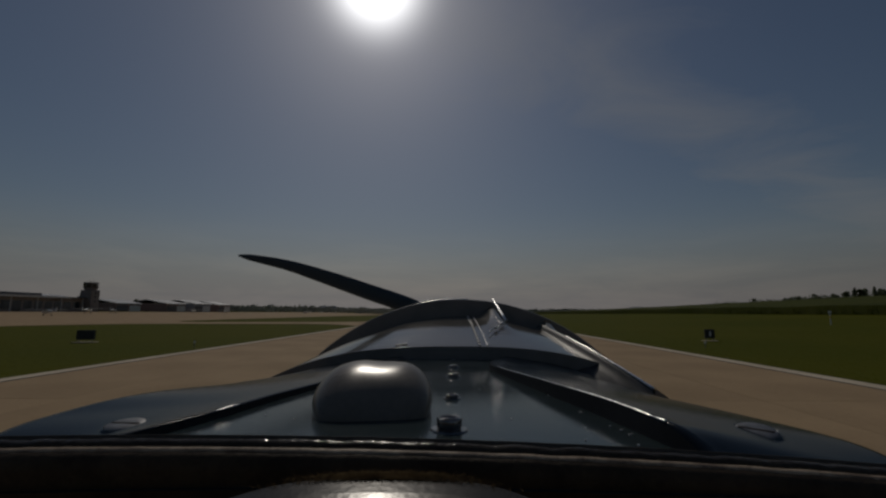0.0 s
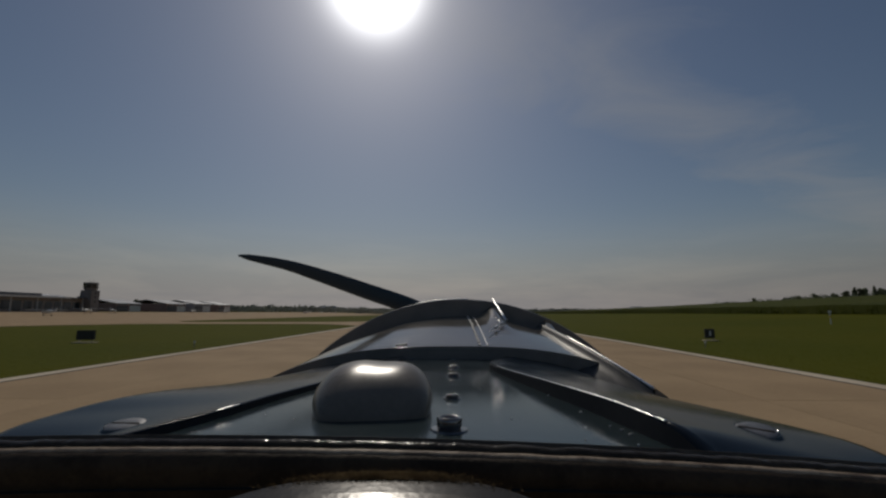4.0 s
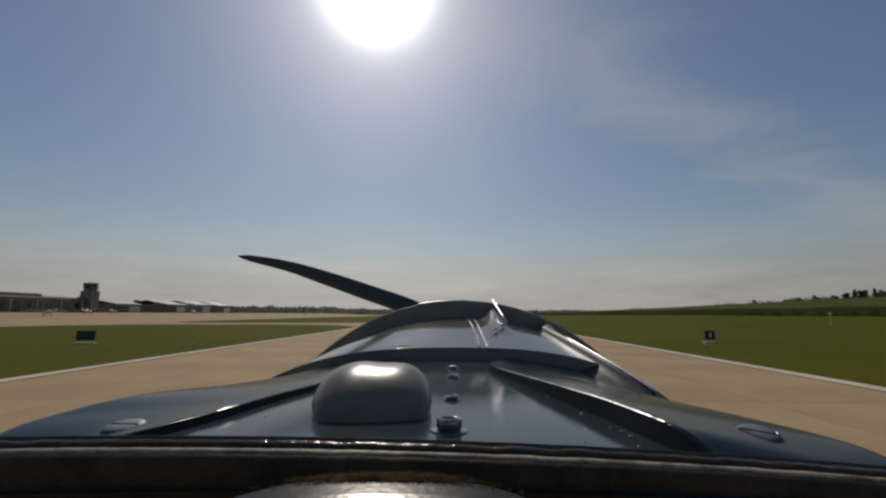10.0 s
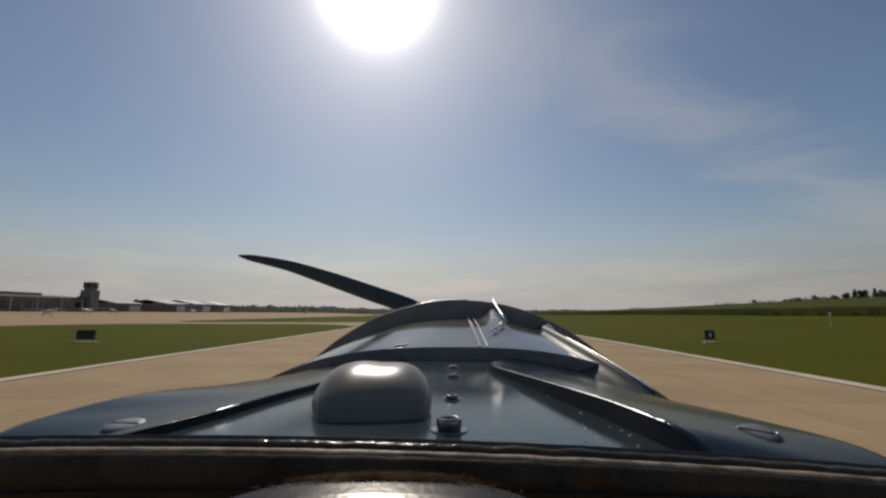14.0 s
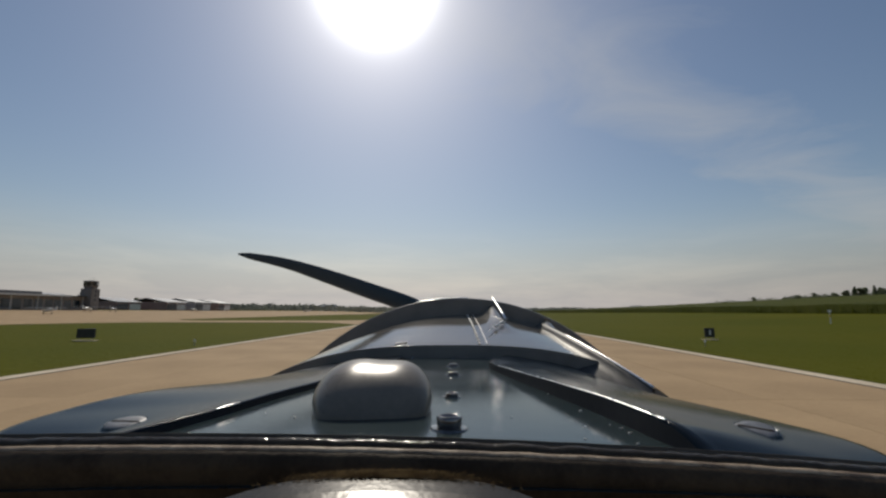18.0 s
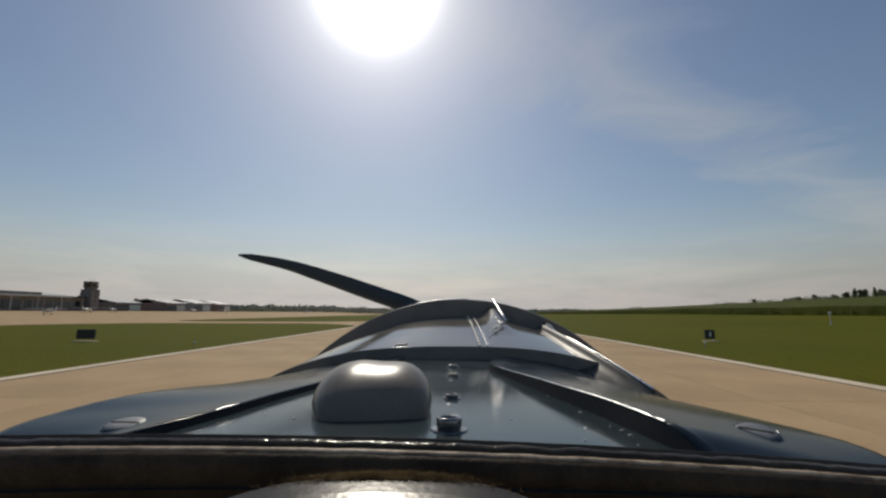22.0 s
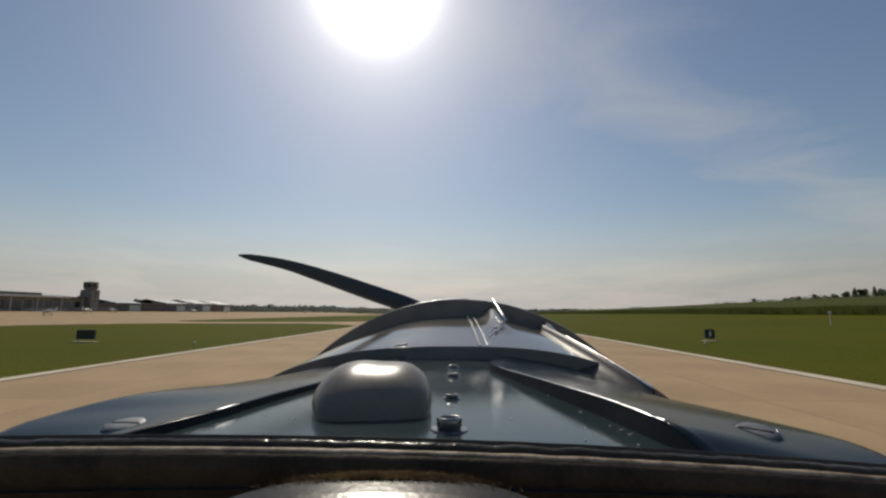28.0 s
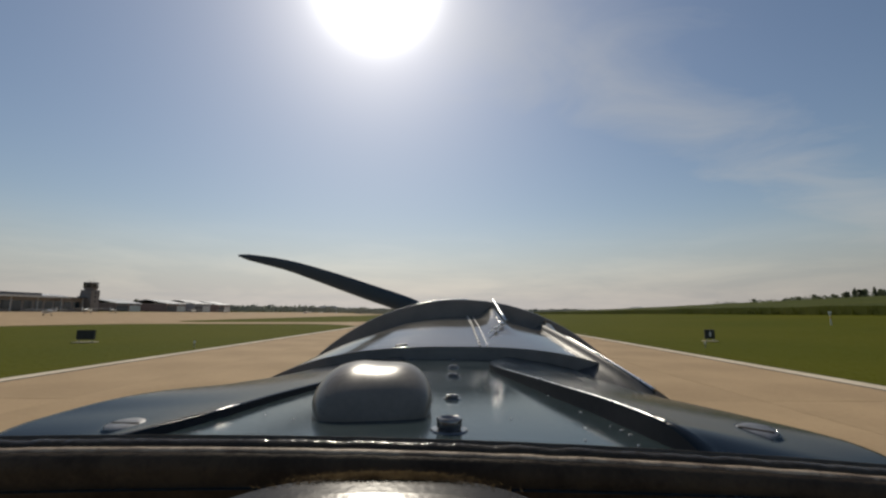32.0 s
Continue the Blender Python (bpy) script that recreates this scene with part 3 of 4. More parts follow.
fit("worn_edge", bar(0.2098, 0.2146, -0.0265, -0.039, 0.0016, 0.002), WORN, frame_bar, "worn tan edge strip", True)
# coaming panel with its frayed brown rim
bm = bmesh.new()
rows_x = [-0.023 + 0.084 * (i / 32 - 1) for i in range(65)]


def rim_y(x):
    return 0.160 - 2.2 * (x + 0.021) ** 2 - 1300 * (x + 0.021) ** 4


grid(bm, [[(x, lerp(0.05, rim_y(x), k), -0.0818 + drop) for x in rows_x] for k, drop in ((0, 0), (0.5, 0), (0.9, 0), (1.0, -0.0006), (1.0, -0.02))])
coaming = fit("coaming_panel", bm, COAM, None, "glossy dark brown coaming panel", False)
bm, frnd = bmesh.new(), random.Random(5)
for _ in range(2600):
    x = frnd.gauss(-0.020, 0.015)
    c = Vector((x, rim_y(x) + frnd.uniform(-0.002, 0.003), -0.0822))
    tip = Vector((frnd.gauss(0, 0.0016), frnd.uniform(-0.002, 0.0015), 0.0005 + 0.0014 * frnd.random() ** 2))
    w = tip.cross(Vector((0, 1, 0.5))).normalized() * 0.00011
    bm.faces.new([bm.verts.new(q) for q in (c - w, c + w, c + tip)])
fit("frayed_rim", bm, FRAY, coaming, "frayed brown fabric rim", False)


# fittings on the deck
def at_deck(px, py, lift=0.0, surf=None):
    """A place on the deck along the sight line of slopes px, py."""
    surf = surf or deck_z
    d = 0.2
    while d < 0.97 and surf(px * d, d) < py * d:
        d += 0.001
    return Vector((px * d, d, surf(px * d, d) + lift))


def tilt(p, lean=0.0, surf=None, across=0.0):
    """Axes that stand on the deck at p, leaning back by lean."""
    e, f = 0.004, surf or deck_z
    n = Vector((-(f(p.x + e, p.y) - f(p.x - e, p.y)) / (2 * e), -(f(p.x, p.y + e) - f(p.x, p.y - e)) / (2 * e), 1)).normalized()
    n = (n + Vector((across, -lean, 0))).normalized()
    return Matrix.Translation(p) @ n.to_track_quat("Z", "Y").to_matrix().to_4x4()


# moulded dome fairing, a little dented
def dome_h(x, y, z):
    dent = 0.0012 * noise.noise((x * 34 + 3.1, y * 20, 2.0)) - 0.0006 * math.cos(105 * x + 0.9) - 0.0045 * max(0.0, x / 0.054 - 0.05) ** 1.6 - 0.0025 * (x / 0.054) ** 2
    return z + dent * min(1.0, z / 0.03) - 0.003


DW, DL, DH = 0.0540, 0.150, 0.0425
bm, rings = bmesh.new(), []
for i in range(33):
    q = math.sin(math.pi * (i / 32 - 0.5))
    row = []
    for j in range(37):
        c = math.sin(math.pi * (j / 36 - 0.5))
        z = DH * max(0.0, 1 - abs(c) ** 4.2) ** 0.36 * max(0.0, 1 - abs(q) ** 2.3) ** 0.52
        pinch = (1 - 0.18 * abs(q) ** 3) * (0.93 + 0.07 * math.sin(1.5708 * min(1.0, z / (0.5 * DH))))
        row.append((DW * c * pinch, DL / 2 * q * (1 - 0.10 * abs(c) ** 4), dome_h(DW * c, DL / 2 * q, z)))
    rings.append(row)
grid(bm, rings)
dp = Vector((-0.0655, 0.341 + DL / 2, 0))
dp.z = deck_z(dp.x, dp.y)
fit("dome_fairing", bm, DOME, None, "smooth grey metal dome fairing", True, tilt(dp) @ pose(0, 0, 0, 0, 0, 8))

# centre-line studs
for x, y, r, h in ((795, 761, 0.0090, 0.0090), (800, 705, 0.0066, 0.0042), (802, 666, 0.0078, 0.0046), (802, 650, 0.0078, 0.0042), (802, 632, 0.005, 0.004), (731, 634, 0.005, 0.004)):
    p = at_deck(*sl(x, y))
    bm = bmesh.new()
    cyl(bm, r * 1.6, r * 1.45, -0.001, 0.0010, 24)
    stud = fit("stud", bm, STUD, None, "steel stud with washer", False, tilt(p))
    bm = bmesh.new()
    rings = [[(q * math.cos(t), q * math.sin(t), z) for t in [2 * math.pi * j / 24 for j in range(24)]] for q, z in ((r * 0.9, 0.0008), (r, h * 0.3), (r * 1.02, h * 0.85), (r * 0.92, h), (r * 0.72, h * 0.98), (r * 0.6, h * 0.55), (0.0005, h * 0.55))]
    fit("stud_head", grid(bm, rings, True), STUD, stud, "", True, tilt(p))


# small paint chips and dried drops on the deck
chips = ((1028, 730, 2.2, 1.6), (1100, 762, 3.4, 1.2), (1116, 770, 3.0, 1.2), (1036, 758, 1.4, 1.0), (1036, 780, 1.2, 1.0), (1130, 789, 1.5, 1.0), (1080, 755, 1.3, 0.9), (970, 700, 1.2, 0.9), (905, 742, 1.0, 0.8), (520, 742, 1.2, 0.8), (470, 735, 1.0, 0.8), (850, 690, 0.9, 0.7))
for x, y, w, l in chips:
    p = at_deck(*sl(x, y))
    bm = bmesh.new()
    k = 0.0008
    ring = [(w * k * math.cos(t) * (1 + 0.3 * noise.noise((x, t, 1.0))), l * k * math.sin(t) * (1 + 0.3 * noise.noise((y, t, 2.0))), 0) for t in [math.pi / 4 * j for j in range(8)]]
    grid(bm, [ring, [(a * 0.7, b * 0.7, 0.0005) for a, b, c in ring]], True, True)
    fit("paint_chip", bm, BRIGHT, None, "pale paint chip", False, tilt(p) @ pose(0, 0, 0.0002, 0, 0, 40))

# slotted quarter-turn fasteners set in shallow dimples
for x, y, r, slot, lean, across in ((222, 752, 0.0138, 165, 0.03, 0.11), (1338, 764, 0.0132, -158, 0.12, -0.24)):
    p = at_deck(*sl(x, y), surf=skin_z)
    m = tilt(p, lean, skin_z, across)
    bm = bmesh.new()
    rings = [[(q * r * math.cos(t), q * r * math.sin(t), z) for t in [2 * math.pi * j / 32 for j in range(32)]] for q, z in ((1.0, -0.004), (1.0, 0.0008), (0.94, 0.0014), (0.5, 0.0016), (0.01, 0.0017))]
    screw = fit("fastener", grid(bm, rings, True), WASHER, None, "slotted steel fastener", True, m)
    bm = bmesh.new()
    box(bm, -r * 0.82, r * 0.82, -0.0010, 0.0010, 0.0005, 0.0020)
    fit("slot", bm, BLACK, screw, "dark slot", False, m @ pose(0, 0, 0, 0, 0, slot))
    bm = bmesh.new()
    rings = [[((r + q) * math.cos(t), (r + q) * math.sin(t), z) for t in [2 * math.pi * j / 32 for j in range(32)]] for q, z in ((0.0002, -0.002), (0.0005, 0.0009), (0.0012, 0.0008), (0.0040, -0.0030))]
    fit("dimple_rim", grid(bm, rings, True), PAINT, screw, "", True, m)


def ridge(name, ends, widths, heights, material, label, steps=24, surf=None, parent=None):
    """A smooth raised moulding whose centre runs through the places in ends."""
    bm, rings = bmesh.new(), []
    for i in range(steps + 1):
        k = i / steps * (len(ends) - 1)
        j = min(int(k), len(ends) - 2)
        a, b = Vector(ends[j]), Vector(ends[j + 1])
        c = a.lerp(b, k - j)
        side = Vector((b.y - a.y, a.x - b.x)).normalized()
        w, h = lerp(widths[j], widths[j + 1], k - j), lerp(heights[j], heights[j + 1], k - j)
        row = []
        for q in range(13):
            s = q / 6 - 1
            x, y = c.x + side.x * s * w, c.y + side.y * s * w
            row.append((x, y, surf(x, y) - 0.003 + h * max(0.0, 1 - abs(s) ** 2.4) + 0.003 * (1 - abs(s))))
        rings.append(row)
    return fit(name, grid(bm, rings), material, parent, label)


# the long strip fairing down the side
def strip_at(k):
    a, b, c = Vector((0.305, 1.36, -0.232)), Vector((0.322, 0.99, -0.214)), Vector((0.387, 0.815, -0.257))
    return a * (1 - k) ** 2 + b * 2 * k * (1 - k) + c * k * k


bm, rings = bmesh.new(), []
for i in range(33):
    k = i / 32
    c = strip_at(k)
    w = lerp(0.034, 0.022, k)
    rings.append([c + Vector((0.004, 0.002, -0.012)), c + Vector((0.003, 0, -0.0005)), c, c + Vector((-0.15 * w, -0.004, -0.007)), c + Vector((-0.4 * w, -0.010, -0.015)), c + Vector((-0.8 * w, -0.02, -0.022)), c + Vector((-1.3 * w, -0.03, -0.027)), c + Vector((-1.9 * w, -0.04, -0.034))])
strip = fit("strip_fairing", grid(bm, rings), STRIP, None, "polished strip fairing with a bright edge")
bm, rings = bmesh.new(), []
for i in range(41):
    k = lerp(0.30, 1.0, i / 40)
    c = strip_at(k)
    r = lerp(0.0010, 0.0026, k) * (1 + 0.35 * noise.noise((k * 30, 2.0, 2.0)))
    rings.append([c + Vector((r * math.cos(t) + 0.001, 0, r * math.sin(t))) for t in [math.pi / 4 * j for j in range(8)]])
fit("strip_edge", grid(bm, rings, True, True), CHROME, strip, "bright metal edge")

# rivet row, seam strip and small latch on the cowling
bm = bmesh.new()
bmesh.ops.create_icosphere(bm, subdivisions=1, radius=0.0042)
bmesh.ops.scale(bm, vec=(1, 1, 0.6), verts=bm.verts)
rivet = bpy.data.meshes.new("rivet")
bm.to_mesh(rivet)
rivet.materials.append(BRIGHT)
for i in range(14):
    d = 0.98 + i * 0.031
    x = lerp(0.081, 0.077, i / 13)
    shared("rivet", rivet, cowl, NOSE @ Vector((x, d, cowl_z(x, d) + 0.001)))
ridge("cover_strip", [(0.098, 0.97), (0.094, 1.385)], (0.0028, 0.0028), (0.0022, 0.0022), BRIGHT, "bright seam strip", surf=cowl_z, parent=cowl)


def at_cowl(x, y):
    u, v = sl(x, y)
    d = 0.97
    while d < 1.39 and cowl_z(u * d, d) < v * d:
        d += 0.001
    return Vector((u * d, d, cowl_z(u * d, d) + 0.007))


# Zigzag glint on the scoop, modelled as raised bright steel tubes.
bm = bmesh.new()
line = [at_cowl(*p) for p in ((865, 594), (875, 585), (881, 584), (886, 578), (893, 577), (899, 568))]
for a, b, r in zip(line, line[1:], (0.0022, 0.0042, 0.003, 0.0044, 0.0034)):
    grid(bm, [[a.lerp(b, k) + Vector((0, q * r * math.cos(t), q * r * math.sin(t))) for t in [math.pi / 4 * j for j in range(8)]] for k, q in ((0, 0.5), (0.3, 1), (0.7, 1), (1, 0.5))], True, True)
fit("scoop_glint", bm, CHROME, cowl, "bright zigzag glint on the scoop, built as raised tubes")
ridge("latch_plate", [(-0.105, 0.978), (-0.080, 0.986)], (0.006, 0.006), (0.003, 0.003), WASHER, "dull latch plate", surf=cowl_z, parent=cowl)

# main wheels under the nose
for sx in (-0.9, 0.9):
    bm = bmesh.new()
    n = 20
    rings = [[((0.05 * q), (0.30 + rr) * math.cos(2 * math.pi * j / n), (0.30 + rr) * math.sin(2 * math.pi * j / n)) for j in range(n)] for q, rr in ((-1.6, -0.12), (-1.5, -0.02), (-0.8, 0.02), (0.8, 0.02), (1.5, -0.02), (1.6, -0.12))]
    grid(bm, rings, True, True)
    bm.transform(Matrix.Translation((sx, 0.25, 0.345)))
    wheel = part("wheel", bm, BLACK, plane, "black rubber main wheel", True)
    bm = bmesh.new()
    cyl(bm, 0.05, 0.07, 0.0, 1.25, 12, Matrix.Translation((sx, 0.25, 0.35)) @ pose(0, 0, 0, 0, -28 * (1 if sx > 0 else -1)))
    part("gear_leg", bm, STEEL, plane, "steel landing gear leg", True)


# ---- airfield things ----
def hangar(x, y, w, l, h, wall, roof, doors, label):
    """A hangar whose doors face the apron (+x side)."""
    e = root("hangar", (x, y, height(x, y)), label, "hangar", "hangars by the apron")
    bm = bmesh.new()
    box(bm, -w / 2, w / 2, -l / 2, l / 2, -0.3, h)
    part("wall", bm, wall, e)
    bm = bmesh.new()
    rise = 0.10 * w
    grid(bm, [[(-w / 2 - 0.4, yy, h), (0, yy, h + rise), (w / 2 + 0.4, yy, h), (w / 2 + 0.4, yy, h - 0.3), (0, yy, h + rise - 0.35), (-w / 2 - 0.4, yy, h - 0.3)] for yy in (-l / 2 - 0.5, l / 2 + 0.5)], True, True)
    part("roof", bm, roof, e, "pale metal roof")
    step = l / doors
    for i in range(doors):
        bm = bmesh.new()
        box(bm, w / 2 + 0.01, w / 2 + 0.12, -l / 2 + i * step + 0.6, -l / 2 + (i + 1) * step - 0.6, 0.05, h * 0.72)
        dr = part("door", bm, DARK if (i + doors) % 3 else WHITE, e, "wide sliding hangar door")
        bm = bmesh.new()
        box(bm, w / 2 + 0.12, w / 2 + 0.2, -l / 2 + i * step + 0.4, -l / 2 + (i + 1) * step - 0.4, h * 0.72, h * 0.72 + 0.3)
        part("door_track", bm, wall, dr)
        bm = bmesh.new()
        box(bm, w / 2 + 0.01, w / 2 + 0.05, -l / 2 + i * step + 1.2, -l / 2 + (i + 1) * step - 1.2, h * 0.82, h * 0.93)
        part("window", bm, GLASS, e)
    return e


def terminal(x, y, w, l, h):
    """A long flat-roofed terminal whose glazed front faces the apron (+x side)."""
    e = root("terminal_building", (x, y, height(x, y)), "long brown-grey terminal building with a white roof edge", "terminal")
    bm = bmesh.new()
    box(bm, -w / 2, w / 2, -l / 2, l / 2, -0.3, h)
    part("wall", bm, TERMINAL, e)
    bm = bmesh.new()
    box(bm, -w / 2 - 1.2, w / 2 + 2.2, -l / 2 - 1.0, l / 2 + 1.0, h, h + 0.35)
    roof = part("roof", bm, DARK, e, "dark flat roof")
    bm = bmesh.new()
    box(bm, w / 2 + 2.2, w / 2 + 2.32, -l / 2 - 1.0, l * 0.28, h - 0.25, h + 0.5)
    part("fascia", bm, WHITE, roof, "white roof fascia")
    bm = bmesh.new()
    box(bm, -w / 2, w / 2 - 7, -l / 2 + 6, l / 2 - 18, h + 0.35, h + 2.0)
    part("upper_storey", bm, TERMINAL, e)
    n = int(l / 4.6)
    for i in range(n):
        y0 = -l / 2 + (i + 0.12) * l / n
        bm = bmesh.new()
        box(bm, w / 2 - 0.05, w / 2 + 0.06, y0, y0 + 0.76 * l / n, 0.9 if i % 4 else 0.05, h * 0.72)
        part("window", bm, GLASS, e)
    for i in range(5):
        bm = bmesh.new()
        cyl(bm, 0.16, 0.16, -0.1, h, 8, Matrix.Translation((w / 2 + 1.8, lerp(-l / 2, l / 2, (i + 0.5) / 5), 0)))
        part("canopy_post", bm, WHITE, e)
    for yy, zz in ((-l * 0.3, 1.2), (l * 0.05, 1.6), (l * 0.2, 1.0)):
        bm = bmesh.new()
        box(bm, -2.5, 0.5, yy - 1.4, yy + 1.4, h + 0.35, h + 0.35 + zz, 0.05)
        part("roof_unit", bm, WALL, roof)


terminal(-190, 186, 26, 58, 6.0)
hangar(-196, 252, 24, 20, 4.6, WALL_RED, ROOF, 2, "low brick-red hangar with white door")
hangar(-190, 285, 26, 20, 5.0, WALL_RED, ROOF, 2, "brick-red hangar with pale roof bands")
hangar(-188, 312, 26, 20, 5.4, WALL, ROOF, 2, "grey hangar with dark sliding doors")
hangar(-186, 338, 26, 18, 5.2, WALL_RED, ROOF, 2, "small reddish hangar at the row's end")
hangar(-215, 232, 20, 16, 7.0, WALL, ROOF, 1, "tall grey service building behind the hangars")


def control_tower(x, y):
    e = root("control_tower", (x, y, height(x, y)), "dark concrete airport control tower with a flared glazed cab", "control tower")
    bm = bmesh.new()
    box(bm, -2.7, 2.7, -2.7, 2.7, -0.2, 10.4, 0.15)
    part("shaft", bm, TOWER, e)
    bm = bmesh.new()
    box(bm, -4.4, -2.7, -2.3, 2.3, -0.2, 7.4, 0.1)
    box(bm, -3.7, -2.7, -1.8, 1.8, 7.4, 8.8, 0.1)
    part("stair_annex", bm, TOWER, e, "lower stair block beside the shaft")
    bm = bmesh.new()
    cyl(bm, 2.4, 3.0, 10.4, 11.6, 8)
    part("cab_base", bm, TOWER, e)
    cab = bmesh.new()
    cyl(cab, 2.6, 3.0, 11.6, 13.6, 8)
    cab = part("cab_glazing", cab, GLASS, e, "dark tilted cab windows")
    for i in range(8):
        a = i * math.pi / 4
        bm = bmesh.new()
        cyl(bm, 0.14, 0.14, 11.55, 13.65, 6, Matrix.Translation((2.82 * math.cos(a), 2.82 * math.sin(a), 0)))
        part("mullion", bm, TOWER, cab)
    bm = bmesh.new()
    cyl(bm, 3.2, 3.0, 13.6, 14.2, 8)
    part("cab_roof", bm, TOWER, e)
    for dx, hh in ((0.8, 2.2), (-0.7, 1.5), (0, 1.0)):
        bm = bmesh.new()
        cyl(bm, 0.07, 0.03, 14.2, 14.2 + hh, 6, Matrix.Translation((dx, dx * 0.5, 0)))
        part("antenna", bm, STEEL, e)
    for i in range(3):
        bm = bmesh.new()
        box(bm, 2.65, 2.74, -0.5, 0.5, 4.5 + i * 2.0, 5.6 + i * 2.0)
        part("window", bm, GLASS, e)


control_tower(-176, 214)


def parked_plane(x, y, turn, paint, label):
    e = root("parked_airplane", (x, y, height(x, y) + 0.06), label, "airplane", "aeroplanes parked on the apron")
    e.rotation_euler.z = turn
    bm = bmesh.new()
    grid(bm, [[(r * math.cos(2 * math.pi * j / 12), yy, zc + r * 1.15 * math.sin(2 * math.pi * j / 12)) for j in range(12)] for yy, r, zc in ((3.0, 0.12, 1.2), (2.8, 0.42, 1.2), (1.2, 0.55, 1.3), (-0.6, 0.52, 1.35), (-2.5, 0.25, 1.35), (-4.4, 0.08, 1.4))], True, True)
    part("fuselage", bm, paint, e, "", True)
    bm = bmesh.new()
    box(bm, -5.2, 5.2, -0.1, 1.4, 1.95, 2.1, 0.04)
    part("wing", bm, paint, e)
    bm = bmesh.new()
    box(bm, -1.7, 1.7, -4.4, -3.6, 1.35, 1.43)
    part("tailplane", bm, paint, e)
    bm = bmesh.new()
    grid(bm, [[(xx, -4.5, 1.4), (xx, -3.4, 1.4), (xx, -4.0, 2.6), (xx, -4.6, 2.6)] for xx in (-0.05, 0.05)], True, True)
    part("fin", bm, paint, e)
    for wx, wy in ((-1.1, 0.3), (1.1, 0.3), (0, 2.4)):
        bm = bmesh.new()
        cyl(bm, 0.22, 0.22, -0.08, 0.08, 14, Matrix.Translation((wx, wy, 0.22)) @ pose(0, 0, 0, 0, 90))
        w = part("wheel", bm, BLACK, e)
        bm = bmesh.new()
        cyl(bm, 0.04, 0.04, 0.22, 1.0, 6, Matrix.Translation((wx * 0.85, wy, 0)))
        part("strut", bm, STEEL, w)
    bm = bmesh.new()
    box(bm, -0.48, 0.48, 0.5, 1.5, 1.55, 1.93, 0.05)
    part("cabin_glass", bm, GLASS, e)


for x, y, turn, paint in ((-128, 140, 1.2, WHITE), (-150, 182, 0.3, WHITE), (-150, 196, 0.35, WALL), (-152, 262, 0.2, WHITE), (-148, 290, 0.4, WHITE), (-130, 400, 1.6, WHITE)):
    parked_plane(x, y, turn, paint, "small high-wing aeroplane parked on the pale apron")


# ---- trees ----
def leaf_cloud(bm, cx, cy, cz, rx, rz, count, size, rnd):
    for _ in range(count):
        while True:
            a = Vector((rnd.uniform(-1, 1), rnd.uniform(-1, 1), rnd.uniform(-1, 1)))
            if 0.25 < a.length < 1:
                break
        c = Vector((cx + a.x * rx, cy + a.y * rx, cz + a.z * rz))
        u = Vector((rnd.uniform(-1, 1), rnd.uniform(-1, 1), rnd.uniform(-1, 1))).normalized() * size * rnd.uniform(0.6, 1.3)
        w = u.orthogonal().normalized() * size * rnd.uniform(0.5, 1.0)
        vs = [bm.verts.new(c + q) for q in (-u, w, u, -w)]
        bm.faces.new(vs)


def tree(kind, h, rad, seed, label, group):
    rnd = random.Random(seed)
    e = root("tree", (0, 0, 0), label, "tree", group)
    bm = bmesh.new()
    cyl(bm, 0.035 * h * 0.6, 0.012 * h, -0.3, h * 0.75, 9)
    part("trunk", bm, BARK, e, "", True)
    for i in range(6):
        a, z0 = rnd.uniform(0, 6.28), h * rnd.uniform(0.25, 0.6)
        bm = bmesh.new()
        cyl(bm, 0.01 * h, 0.004 * h, 0, rad * 0.9, 6, Matrix.Translation((0, 0, z0)) @ pose(0, 0, 0, 0, 50, math.degrees(a)))
        part("limb", bm, BARK, e, "", True)
    bm = bmesh.new()
    for i in range(16 if kind == "round" else 20):
        z = rnd.uniform(0.22, 0.92)
        wide = rad * (math.sin(math.pi * min(1, z * 1.05)) ** 0.6 if kind == "round" else 0.75 * (1.05 - z) ** 0.35)
        a, q = rnd.uniform(0, 6.28), rnd.uniform(0.1, 0.75) * wide
        leaf_cloud(bm, q * math.cos(a), q * math.sin(a), z * h, wide * rnd.uniform(0.35, 0.6), h * rnd.uniform(0.07, 0.13), 130, 0.028 * h, rnd)
    part("crown", bm, LEAF, e, "dense green leaves, their colour lifted for haze")
    return e


models = [tree("round", 9, 3.2, 1, "dark green broadleaf tree beside the crop field", "trees by the field"),
          tree("tall", 12, 2.6, 2, "tall narrow dark poplar beside the crop field", "trees by the field"),
          tree("round", 7, 3.4, 3, "low rounded dark green tree", "trees by the field")]
rnd = random.Random(7)
spots = [(106 + 3.6 * i + rnd.uniform(-1, 1), 168 + rnd.uniform(-4, 8), rnd.choice((0, 2, 2) if i < 9 else (0, 0, 1, 2))) for i in range(6, 25)]
spots += [(100 + 5.5 * i + rnd.uniform(-2, 2), 186 + rnd.uniform(-4, 8), rnd.choice((0, 2))) for i in range(4, 18)]
for i, (x, y, k) in enumerate(spots):
    m = Matrix.Translation((x, y, height(x, y))) @ Matrix.Rotation(rnd.uniform(0, 6), 4, "Z")
    s = rnd.uniform(0.85, 1.15) * table(x, (122, 0.30), (160, 0.52), (178, 0.66))
    t = copy_thing(models[k], m)
    t.scale = (s, s, s * rnd.uniform(0.9, 1.1))
